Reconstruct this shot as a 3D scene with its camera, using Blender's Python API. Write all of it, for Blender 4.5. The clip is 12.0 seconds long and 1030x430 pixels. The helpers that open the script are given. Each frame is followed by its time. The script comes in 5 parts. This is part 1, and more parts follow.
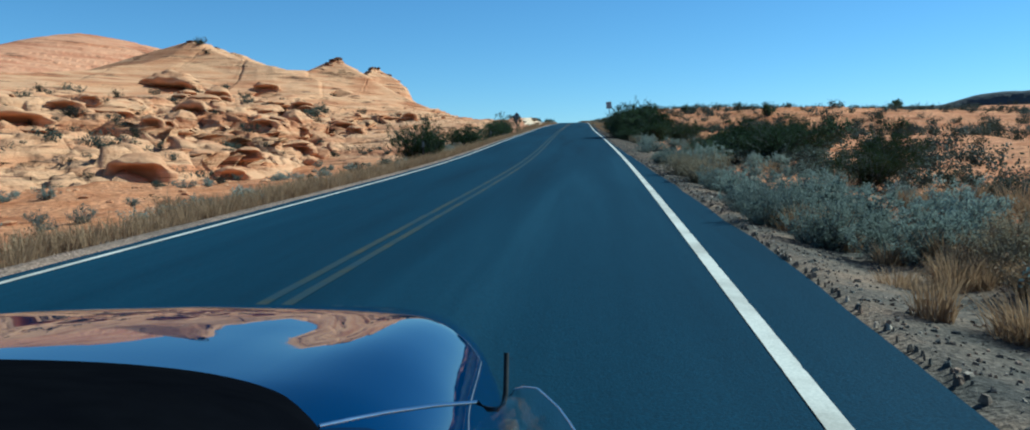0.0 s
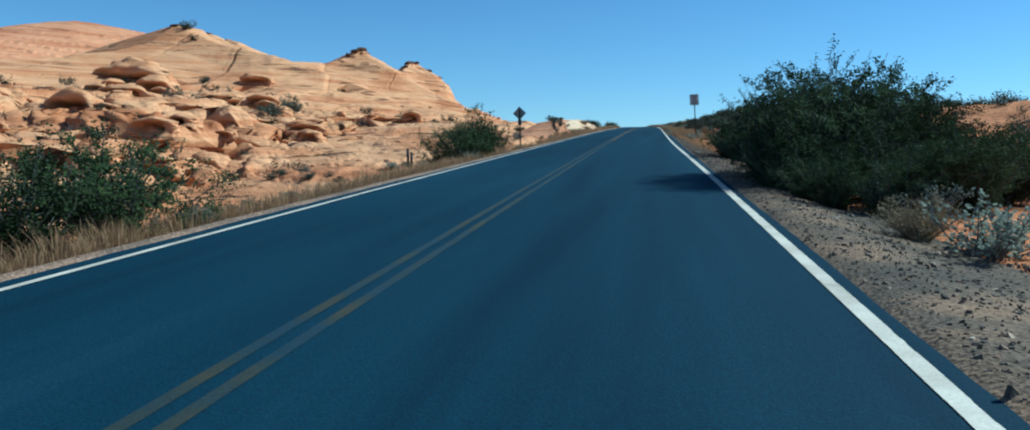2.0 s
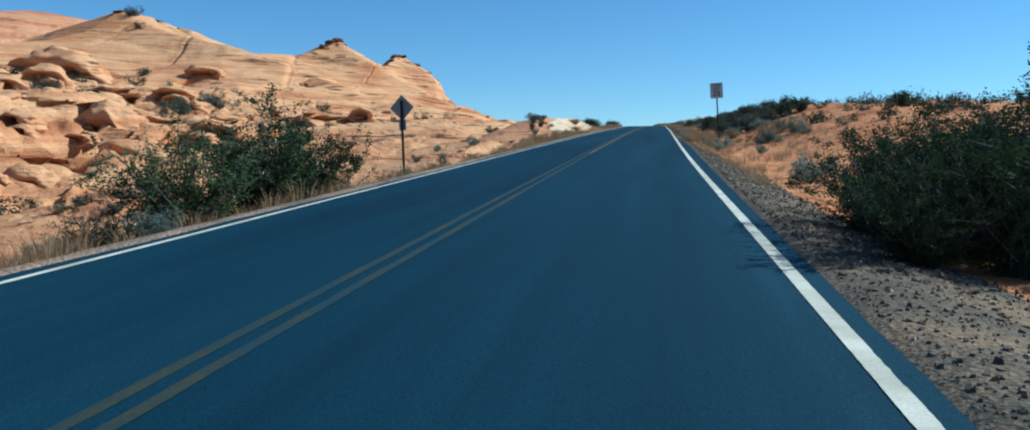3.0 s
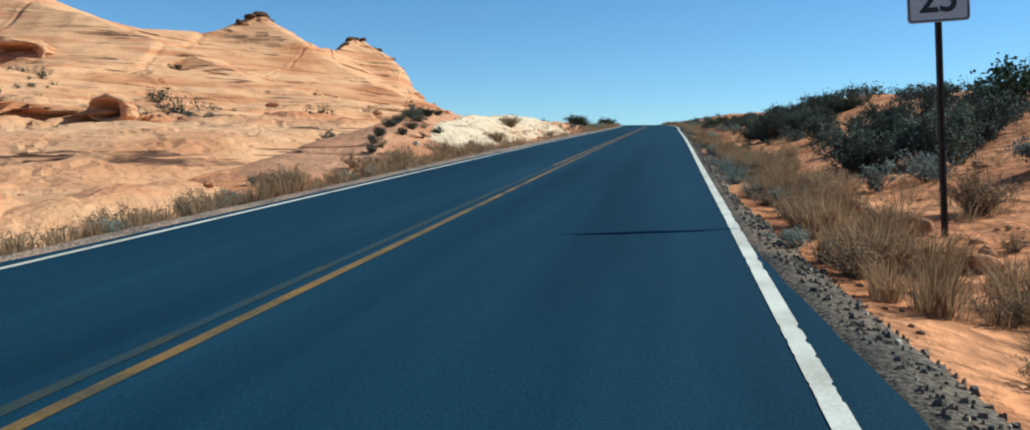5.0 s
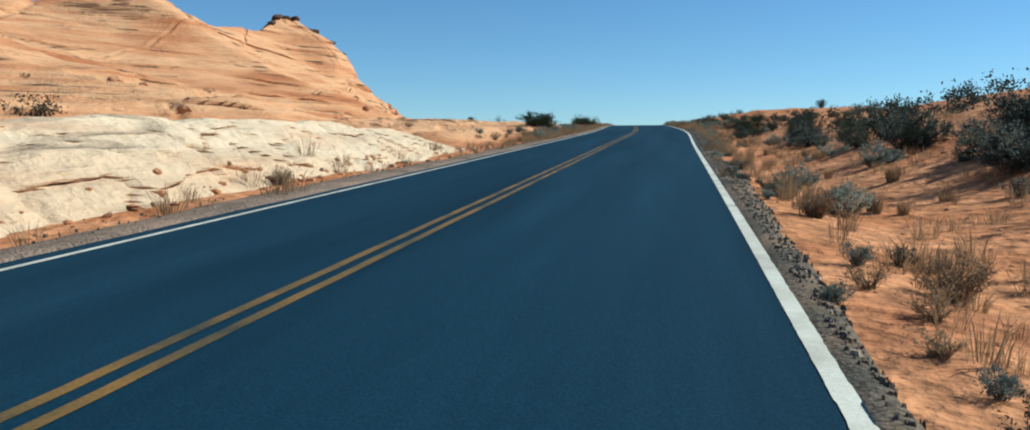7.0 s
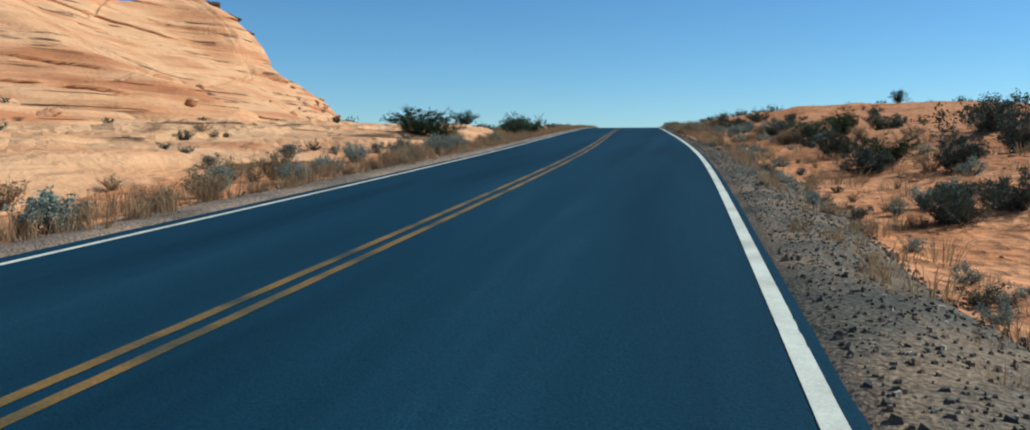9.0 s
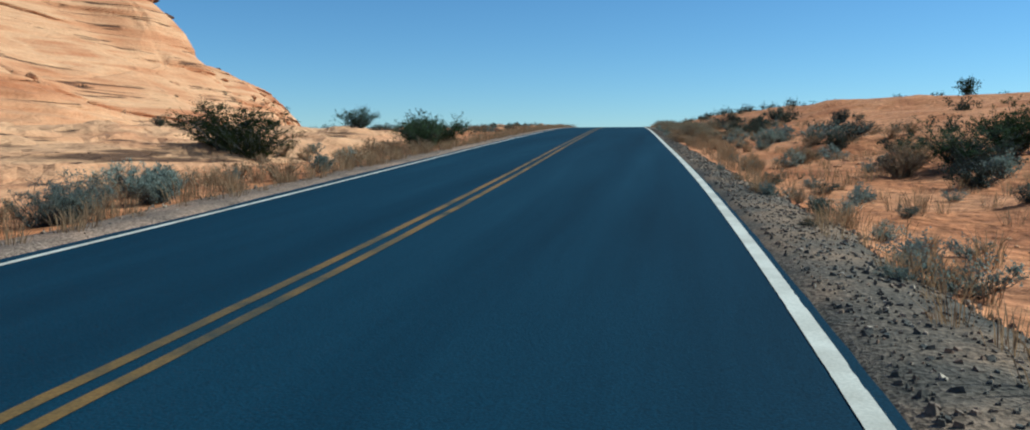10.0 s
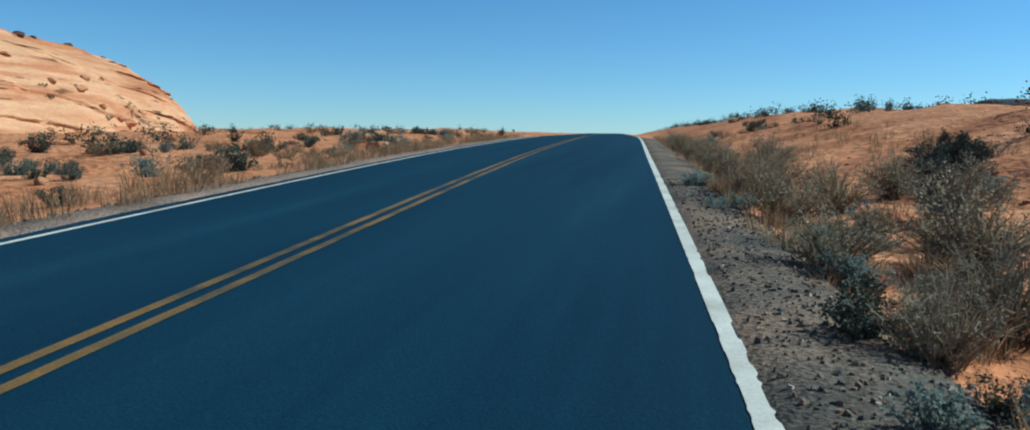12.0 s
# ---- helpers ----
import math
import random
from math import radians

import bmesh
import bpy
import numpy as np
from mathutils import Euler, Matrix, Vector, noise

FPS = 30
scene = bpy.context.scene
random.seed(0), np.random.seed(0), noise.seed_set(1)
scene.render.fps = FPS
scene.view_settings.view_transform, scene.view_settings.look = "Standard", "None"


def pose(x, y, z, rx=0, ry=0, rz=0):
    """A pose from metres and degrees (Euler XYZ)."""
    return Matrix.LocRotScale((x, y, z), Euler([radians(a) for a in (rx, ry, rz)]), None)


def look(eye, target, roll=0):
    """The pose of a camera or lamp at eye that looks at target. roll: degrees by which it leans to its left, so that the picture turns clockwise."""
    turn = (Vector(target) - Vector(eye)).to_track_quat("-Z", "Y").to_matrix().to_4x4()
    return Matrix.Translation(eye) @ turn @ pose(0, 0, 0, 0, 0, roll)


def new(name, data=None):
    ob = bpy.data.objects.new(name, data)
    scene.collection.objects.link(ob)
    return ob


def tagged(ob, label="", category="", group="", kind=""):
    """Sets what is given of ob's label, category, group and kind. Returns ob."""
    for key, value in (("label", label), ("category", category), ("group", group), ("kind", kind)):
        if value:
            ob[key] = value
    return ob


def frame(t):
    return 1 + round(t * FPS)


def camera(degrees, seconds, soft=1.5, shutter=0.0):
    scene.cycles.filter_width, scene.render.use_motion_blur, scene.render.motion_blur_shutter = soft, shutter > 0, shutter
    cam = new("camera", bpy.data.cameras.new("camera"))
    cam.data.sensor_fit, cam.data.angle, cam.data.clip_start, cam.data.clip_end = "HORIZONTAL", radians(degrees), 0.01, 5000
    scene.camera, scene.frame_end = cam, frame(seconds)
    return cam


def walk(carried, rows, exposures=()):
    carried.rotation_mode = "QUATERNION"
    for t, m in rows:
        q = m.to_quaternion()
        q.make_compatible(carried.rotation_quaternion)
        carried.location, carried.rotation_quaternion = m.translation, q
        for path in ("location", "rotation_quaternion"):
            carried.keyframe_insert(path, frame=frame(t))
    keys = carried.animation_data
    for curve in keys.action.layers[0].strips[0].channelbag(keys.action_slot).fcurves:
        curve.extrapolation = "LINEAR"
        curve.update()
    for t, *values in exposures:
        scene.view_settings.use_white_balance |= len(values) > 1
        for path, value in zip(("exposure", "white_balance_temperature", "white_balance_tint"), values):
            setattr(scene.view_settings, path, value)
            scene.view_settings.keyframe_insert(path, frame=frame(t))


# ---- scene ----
# ---------------------------------------------------------------- camera
ROAD_STEP, ROAD_Y0 = 30.0, -30.0
ROAD_X = (-0.6, 0.0, 0.45, 0.33, 0.09, 0.05, 0.09, 0.03, -0.07, -1.39, -2.89, -4.32, -6.24, -8.27, -10.28, -12.3, -14.32)
ROAD_Z = (-1.49, 0.0, 1.36, 3.0, 4.6, 6.23, 7.81, 9.3, 10.81, 12.22, 13.47, 14.33, 14.85, 15.33, 15.82, 16.31, 16.8)
LINE_L, LINE_R = -3.08, 3.72


def spline(values, y):
    """A smooth curve through values that stand every 30 m along the road."""
    v = np.asarray(values)
    y = np.asarray(y, float)
    u = np.clip((y - ROAD_Y0) / ROAD_STEP, 1, len(v) - 2.001)
    i = u.astype(int)
    f = u - i
    p0, p1, p2, p3 = v[i - 1], v[i], v[i + 1], v[i + 2]
    inner = p1 + 0.5 * f * (p2 - p0 + f * (2 * p0 - 5 * p1 + 4 * p2 - p3 + f * (3 * (p1 - p2) + p3 - p0)))
    return inner


def road_x(y):
    y = np.asarray(y, float)
    return spline(ROAD_X, y) + np.clip(y - 418, 0, None) * -0.067 + np.clip(y, None, 0) * 0.02


def road_z(y):
    y = np.asarray(y, float)
    return spline(ROAD_Z, y) + np.clip(y, None, 0) * 0.047 + np.clip(y - 418, 0, 300) * 0.003 - np.clip(y - 718, 0, None) * 0.004


PATH = [
    (0.0, 2.607, -1.402, 1.366, 4.544, -3.517, -0.935),
    (0.5, 2.848, 9.483, 1.797, 5.734, -3.238, -0.606),
    (1.0, 2.846, 20.337, 2.275, 6.748, -3.206, -0.282),
    (1.5, 2.820, 31.091, 2.784, 8.444, -3.285, -0.575),
    (2.0, 2.705, 41.728, 3.349, 9.115, -3.249, -0.287),
    (2.5, 2.788, 52.416, 3.944, 9.486, -3.219, -0.267),
    (3.0, 2.840, 62.937, 4.520, 9.609, -3.374, -0.296),
    (5.0, 3.011, 105.055, 6.788, 10.277, -3.651, 0.002),
    (5.5, 2.978, 115.494, 7.355, 10.411, -3.637, 0.005),
    (6.0, 3.003, 125.786, 7.906, 10.580, -3.761, -0.103),
    (6.5, 2.934, 135.879, 8.442, 10.544, -3.936, 0.265),
    (7.0, 3.003, 145.717, 8.956, 10.659, -3.884, -0.040),
    (9.0, 3.093, 184.061, 10.868, 10.952, -4.078, 0.043),
    (9.5, 2.956, 193.714, 11.359, 10.777, -4.267, -0.142),
    (10.0, 2.839, 203.421, 11.850, 10.468, -4.364, -0.145),
    (10.5, 2.643, 213.513, 12.346, 10.131, -4.326, 0.386),
    (11.0, 2.317, 223.963, 12.847, 10.350, -4.446, 0.262),
    (11.5, 1.897, 234.580, 13.341, 10.287, -4.628, 0.665),
    (12.0, 1.451, 245.324, 13.822, 10.377, -4.690, 0.583),
]
cam = camera(62.1, 12.0, soft=1.75)
walk(cam, [(t, pose(x, y, z, 90 + pitch, -roll, yaw)) for t, x, y, z, yaw, pitch, roll in PATH], exposures=[(0.0, 0.50, 4360, -14), (3.0, 0.52, 4440, -11), (5.0, 0.60, 4780, -8), (7.0, 0.48, 4840, -8), (9.5, 0.38, 4660, -9), (12.0, 0.34, 4440, -11)])

# ---------------------------------------------------------------- light
SUN = Vector((0.93, 0.37, 0.78)).normalized()
world = bpy.data.worlds.new("sky")
scene.world = world
world.use_nodes = True
sky = world.node_tree.nodes.new("ShaderNodeTexSky")
sky.sky_type, sky.sun_disc = "NISHITA", False
sky.sun_elevation = math.asin(SUN.z)
sky.sun_rotation = math.atan2(SUN.x, SUN.y)
sky.altitude, sky.air_density, sky.dust_density, sky.ozone_density = 600, 0.9, 0.0, 1.7
world.node_tree.links.new(sky.outputs[0], world.node_tree.nodes["Background"].inputs[0])
world.node_tree.nodes["Background"].inputs[1].default_value = 0.065
sun_data = bpy.data.lights.new("sun", "SUN")
sun_data.energy, sun_data.angle, sun_data.color = 5.0, radians(0.53), (1.0, 0.89, 0.70)
sun_lamp = new("sun", sun_data)
sun_lamp.matrix_world = look(SUN * 100, (0, 0, 0))


# ---------------------------------------------------------------- materials
def material(name, stops, scale=1.0, stretch=(1, 1, 1), rough=0.85, bump=0.3, bump_scale=20.0, fine=0.25, metal=0.0, per_object=0.0, coat=0.0, distance=0.05, specular=0.3, thin=0.0, island=False):
    """Colour stops spread over a noise of that scale, a finer grain on top, and a bump."""
    m = bpy.data.materials.new(name)
    m.use_nodes = True
    n, k = m.node_tree.nodes, m.node_tree.links
    b = n["Principled BSDF"]
    co = n.new("ShaderNodeTexCoord")
    mp = n.new("ShaderNodeMapping")
    mp.inputs["Scale"].default_value = stretch
    k.new(co.outputs["Object"], mp.inputs["Vector"])
    big = n.new("ShaderNodeTexNoise")
    big.inputs["Scale"].default_value, big.inputs["Detail"].default_value, big.inputs["Roughness"].default_value = scale, 8, 0.6
    k.new(mp.outputs[0], big.inputs["Vector"])
    ramp = n.new("ShaderNodeValToRGB")
    e = ramp.color_ramp.elements
    while len(e) < len(stops):
        e.new(0.5)
    for i, (p, c) in enumerate(stops):
        e[i].position, e[i].color = p, (*c, 1)
    if island:
        k.new(n.new("ShaderNodeNewGeometry").outputs["Random Per Island"], ramp.inputs[0])
    else:
        k.new(big.outputs["Fac"], ramp.inputs[0])
    small = n.new("ShaderNodeTexNoise")
    small.inputs["Scale"].default_value, small.inputs["Detail"].default_value = bump_scale, 6
    k.new(co.outputs["Object"], small.inputs["Vector"])
    grain = n.new("ShaderNodeMapRange")
    grain.inputs["From Min"].default_value, grain.inputs["From Max"].default_value = 0.3, 0.7
    grain.inputs["To Min"].default_value, grain.inputs["To Max"].default_value = 1 - fine, 1 + fine
    k.new(small.outputs["Fac"], grain.inputs["Value"])
    mul = n.new("ShaderNodeVectorMath")
    mul.operation = "SCALE"
    k.new(ramp.outputs[0], mul.inputs[0])
    k.new(grain.outputs[0], mul.inputs["Scale"])
    out = mul.outputs[0]
    if per_object:
        info = n.new("ShaderNodeObjectInfo")
        vary = n.new("ShaderNodeMapRange")
        vary.inputs["To Min"].default_value, vary.inputs["To Max"].default_value = 1 - per_object, 1 + per_object
        k.new(info.outputs["Random"], vary.inputs["Value"])
        mul2 = n.new("ShaderNodeVectorMath")
        mul2.operation = "SCALE"
        k.new(out, mul2.inputs[0])
        k.new(vary.outputs[0], mul2.inputs["Scale"])
        out = mul2.outputs[0]
    k.new(out, b.inputs["Base Color"])
    b.inputs["Roughness"].default_value, b.inputs["Metallic"].default_value = rough, metal
    b.inputs["Specular IOR Level"].default_value = specular
    b.inputs["Coat Weight"].default_value = coat
    if bump:
        bp = n.new("ShaderNodeBump")
        bp.inputs["Strength"].default_value, bp.inputs["Distance"].default_value = bump, distance
        k.new(small.outputs["Fac"], bp.inputs["Height"])
        k.new(bp.outputs[0], b.inputs["Normal"])
    if thin:
        # thin leaves and blades let some light through
        glow = n.new("ShaderNodeBsdfTranslucent")
        k.new(out, glow.inputs["Color"])
        blend = n.new("ShaderNodeMixShader")
        blend.inputs[0].default_value = thin
        k.new(b.outputs[0], blend.inputs[1])
        k.new(glow.outputs[0], blend.inputs[2])
        k.new(blend.outputs[0], n["Material Output"].inputs["Surface"])
    return m


M_ASPHALT = material("asphalt", [(0.3, (0.0052, 0.0185, 0.0335)), (0.46, (0.0078, 0.0258, 0.0450)), (0.58, (0.0098, 0.0300, 0.0510)), (0.72, (0.0150, 0.0400, 0.0640))], 0.9, stretch=(1, 0.03, 1), rough=0.8, bump=0.4, bump_scale=60, fine=0.32, distance=0.01, specular=0.08)
M_WHITE = material("white_road_paint", [(0.32, (0.403, 0.338, 0.266)), (0.6, (0.605, 0.526, 0.432))], 1.5, rough=0.7, bump=0.3, bump_scale=50, fine=0.12, distance=0.005)
M_YELLOW = material("yellow_road_paint", [(0.35, (0.036, 0.034, 0.022)), (0.5, (0.125, 0.070, 0.018)), (0.65, (0.195, 0.096, 0.019))], 0.9, rough=0.75, bump=0.3, bump_scale=50, fine=0.28, distance=0.005)
M_YELLOW_OLD = material("worn_yellow_paint", [(0.38, (0.0095, 0.0260, 0.0400)), (0.55, (0.020, 0.028, 0.026)), (0.68, (0.036, 0.033, 0.018))], 1.2, rough=0.8, bump=0.3, bump_scale=50, fine=0.3, distance=0.005)
M_SAND = material("red_sand", [(0.3, (0.27, 0.090, 0.034)), (0.45, (0.42, 0.160, 0.062)), (0.58, (0.50, 0.215, 0.094)), (0.72, (0.30, 0.105, 0.042))], 0.3, rough=0.95, bump=1.0, bump_scale=3.5, fine=0.38, distance=0.16, specular=0.1)
M_GRAVEL = material("grey_gravel", [(0.36, (0.075, 0.060, 0.047)), (0.5, (0.128, 0.092, 0.066)), (0.62, (0.20, 0.128, 0.082))], 0.8, rough=0.95, bump=0.8, bump_scale=26, fine=0.6, distance=0.035, specular=0.1)
M_TAN_GRAVEL = material("tan_gravel", [(0.3, (0.116, 0.0816, 0.0612)), (0.5, (0.204, 0.136, 0.0986)), (0.7, (0.286, 0.177, 0.119))], 0.8, rough=0.95, bump=1.0, bump_scale=26, fine=0.6, distance=0.04, specular=0.1)
M_CHIP = material("gravel_chips", [(0.0, (0.062, 0.056, 0.049)), (0.35, (0.105, 0.083, 0.064)), (0.62, (0.15, 0.106, 0.075)), (0.85, (0.24, 0.145, 0.092)), (1.0, (0.44, 0.34, 0.25))], 9.0, rough=0.9, bump=0.4, bump_scale=30, fine=0.3, specular=0.2, island=True)
M_VARNISH = material("desert_varnish", [(0.3, (0.0374, 0.0204, 0.015)), (0.6, (0.0952, 0.051, 0.0326))], 1.2, rough=0.85, bump=0.6, bump_scale=5, fine=0.3, distance=0.1, specular=0.15)
M_CREO = material("creosote_leaf", [(0.3, (0.0245, 0.0381, 0.0143)), (0.7, (0.053, 0.0707, 0.0272))], 3.0, rough=0.9, bump=0, fine=0.3, bump_scale=12, per_object=0.25, thin=0.18, specular=0.06)
M_SAGE = material("sage_leaf", [(0.3, (0.158, 0.172, 0.138)), (0.7, (0.258, 0.272, 0.224))], 3.0, rough=0.9, bump=0, fine=0.3, bump_scale=12, per_object=0.25, thin=0.4, specular=0.1)
M_SCRUB = material("dark_scrub_leaf", [(0.3, (0.044, 0.049, 0.034)), (0.7, (0.084, 0.088, 0.060))], 3.0, rough=0.8, bump=0, fine=0.3, bump_scale=12, per_object=0.35, thin=0.25)
M_GRASS = material("dry_grass", [(0.3, (0.204, 0.116, 0.0578)), (0.7, (0.34, 0.214, 0.114))], 3.0, rough=0.85, bump=0, fine=0.3, bump_scale=12, per_object=0.25, thin=0.4)
M_TWIG = material("pale_twig", [(0.3, (0.235, 0.180, 0.110)), (0.7, (0.345, 0.270, 0.165))], 6.0, rough=0.9, bump=0, fine=0.25, per_object=0.2, thin=0.25)
M_BARK = material("grey_bark", [(0.3, (0.051, 0.049, 0.0442)), (0.7, (0.109, 0.102, 0.0918))], 6.0, rough=0.9, bump=0.3, bump_scale=60, distance=0.01)
M_MESA = material("far_mesa_rock", [(0.35, (0.0525, 0.0504, 0.0525)), (0.65, (0.0805, 0.07, 0.0665))], 0.01, stretch=(1, 1, 6), rough=0.95, bump=0.5, bump_scale=0.05, distance=10)


def rock_material(name, stops, varnish=0.5, crack_shade=0.85):
    """Bedded sandstone: colour follows thin, gently dipping beds; dark varnish in patches; dark lines for cracks and
    painted ledge shade; cracks and grain as relief.
    """
    m = bpy.data.materials.new(name)
    m.use_nodes = True
    n, k = m.node_tree.nodes, m.node_tree.links
    b = n["Principled BSDF"]
    co = n.new("ShaderNodeTexCoord")

    def noise_at(stretch, scale, detail=8, rough=0.6, turn=(0, 0, 0), distort=0.0):
        mp = n.new("ShaderNodeMapping")
        mp.inputs["Scale"].default_value, mp.inputs["Rotation"].default_value = stretch, turn
        k.new(co.outputs["Object"], mp.inputs["Vector"])
        t = n.new("ShaderNodeTexNoise")
        t.inputs["Scale"].default_value, t.inputs["Detail"].default_value, t.inputs["Roughness"].default_value, t.inputs["Distortion"].default_value = scale, detail, rough, distort
        k.new(mp.outputs[0], t.inputs["Vector"])
        return t.outputs["Fac"]

    beds = noise_at((0.05, 0.05, 1.0), 0.55, turn=(0.10, 0.06, 0), distort=0.4)
    blotch = noise_at((1, 1, 1), 0.045)
    fine_beds = noise_at((0.12, 0.12, 1.0), 2.6, turn=(0.16, 0.05, 0), distort=0.6)
    grain = noise_at((1, 1, 1), 3.0)

    def math_node(op, a, c):
        t = n.new("ShaderNodeMath")
        t.operation = op
        for i, v in enumerate((a, c)):
            if isinstance(v, (int, float)):
                t.inputs[i].default_value = v
            else:
                k.new(v, t.inputs[i])
        return t.outputs[0]

    mix = math_node("ADD", math_node("MULTIPLY", beds, 0.55), math_node("MULTIPLY", blotch, 0.45))
    ramp = n.new("ShaderNodeValToRGB")
    e = ramp.color_ramp.elements
    while len(e) < len(stops):
        e.new(0.5)
    for i, (p, c) in enumerate(stops):
        e[i].position, e[i].color = p, (*c, 1)
    k.new(mix, ramp.inputs[0])
    tone = math_node("ADD", math_node("MULTIPLY", fine_beds, 0.36), math_node("ADD", math_node("MULTIPLY", grain, 0.36), 0.67))
    mul = n.new("ShaderNodeVectorMath")
    mul.operation = "SCALE"
    k.new(ramp.outputs[0], mul.inputs[0])
    k.new(tone, mul.inputs["Scale"])
    dark = n.new("ShaderNodeMapRange")
    dark.inputs["From Min"].default_value, dark.inputs["From Max"].default_value, dark.inputs["To Max"].default_value = 0.61, 0.70, varnish
    k.new(noise_at((0.35, 0.35, 1.0), 0.5, 10, 0.7), dark.inputs["Value"])
    mixer = n.new("ShaderNodeMix")
    mixer.data_type = "RGBA"
    k.new(dark.outputs[0], mixer.inputs[0])
    k.new(mul.outputs[0], mixer.inputs[6])
    mixer.inputs[7].default_value = (0.075, 0.040, 0.027, 1)
    # thin, broken, dark lines along the beds: cracks, and the shade under ledges put into the colour
    contour = math_node("ABSOLUTE", math_node("SUBTRACT", noise_at((0.035, 0.03, 1.0), 0.5, 5, 0.55, (0.12, 0.05, 0), 0.3), 0.5), 0.0)
    line = n.new("ShaderNodeMapRange")
    line.inputs["From Min"].default_value, line.inputs["From Max"].default_value, line.inputs["To Min"].default_value, line.inputs["To Max"].default_value = 0.005, 0.015, 1.0, 0.0
    k.new(contour, line.inputs["Value"])
    broken = n.new("ShaderNodeMapRange")
    broken.inputs["From Min"].default_value, broken.inputs["From Max"].default_value = 0.49, 0.55
    k.new(noise_at((0.5, 0.5, 1.0), 0.22, 4, 0.6), broken.inputs["Value"])
    crack_shade_line = math_node("MULTIPLY", math_node("MULTIPLY", line.outputs[0], broken.outputs[0]), crack_shade)
    seam = n.new("ShaderNodeMix")
    seam.data_type = "RGBA"
    k.new(crack_shade_line, seam.inputs[0])
    k.new(mixer.outputs[2], seam.inputs[6])
    seam.inputs[7].default_value = (0.045, 0.022, 0.015, 1)
    k.new(seam.outputs[2], b.inputs["Base Color"])
    b.inputs["Roughness"].default_value = 0.95
    b.inputs["Specular IOR Level"].default_value = 0.1
    height = math_node("SUBTRACT", math_node("ADD", math_node("MULTIPLY", fine_beds, 1.0), math_node("MULTIPLY", grain, 0.45)), crack_shade_line)
    bp = n.new("ShaderNodeBump")
    bp.inputs["Strength"].default_value, bp.inputs["Distance"].default_value = 0.7, 0.45
    k.new(height, bp.inputs["Height"])
    k.new(bp.outputs[0], b.inputs["Normal"])
    return m


M_ROCK = rock_material("orange_sandstone", [(0.38, (0.34, 0.125, 0.052)), (0.46, (0.475, 0.215, 0.100)), (0.53, (0.565, 0.300, 0.152)), (0.61, (0.415, 0.165, 0.072))])
M_RED = rock_material("red_sandstone", [(0.38, (0.33, 0.120, 0.058)), (0.46, (0.40, 0.160, 0.080)), (0.53, (0.49, 0.235, 0.125)), (0.61, (0.37, 0.140, 0.065))], 0.3)
M_PALE = rock_material("pale_cut_rock", [(0.34, (0.44, 0.200, 0.098)), (0.42, (0.565, 0.375, 0.235)), (0.52, (0.605, 0.435, 0.290)), (0.64, (0.49, 0.255, 0.135))], 0.25, 0.35)


# ---------------------------------------------------------------- noise and mesh tools
def lattice(ix, iy, seed):
    h = (ix.astype(np.int64) * 374761393 + iy.astype(np.int64) * 668265263 + seed * 974711) & 0xFFFFFFFF
    h = ((h ^ (h >> 13)) * 1274126177) & 0xFFFFFFFF
    return ((h ^ (h >> 16)) & 0xFFFF) / 65535.0


def vnoise(x, y, seed=0):
    x, y = np.broadcast_arrays(np.asarray(x, float), np.asarray(y, float))
    ix, iy = np.floor(x), np.floor(y)
    fx, fy = x - ix, y - iy
    fx, fy = fx * fx * (3 - 2 * fx), fy * fy * (3 - 2 * fy)
    a, b = lattice(ix, iy, seed), lattice(ix + 1, iy, seed)
    c, d = lattice(ix, iy + 1, seed), lattice(ix + 1, iy + 1, seed)
    return (a * (1 - fx) + b * fx) * (1 - fy) + (c * (1 - fx) + d * fx) * fy


def fbm(x, y, seed=0, octaves=5):
    total, amp = 0.0, 0.5
    for o in range(octaves):
        total = total + amp * (vnoise(x * 2**o, y * 2**o, seed + o) - 0.5)
        amp *= 0.5
    return total


def cells(x, y, seed=0):
    """Distance to the nearest of scattered points, that point's number, and the gap to the next nearest."""
    x, y = np.broadcast_arrays(np.asarray(x, float), np.asarray(y, float))
    ix, iy = np.floor(x), np.floor(y)
    d1, d2, idn = np.full(x.shape, 9.0), np.full(x.shape, 9.0), np.zeros(x.shape)
    for dx in (-1, 0, 1):
        for dy in (-1, 0, 1):
            cx, cy = ix + dx, iy + dy
            d = np.hypot(cx + lattice(cx, cy, seed) - x, cy + lattice(cx, cy, seed + 7) - y)
            near = d < d1
            d2 = np.where(near, d1, np.minimum(d2, d))
            idn = np.where(near, lattice(cx, cy, seed + 13), idn)
            d1 = np.where(near, d, d1)
    return d1, idn, d2 - d1


def step(a, b, x):
    t = np.clip((x - a) / (b - a), 0, 1)
    return t * t * (3 - 2 * t)


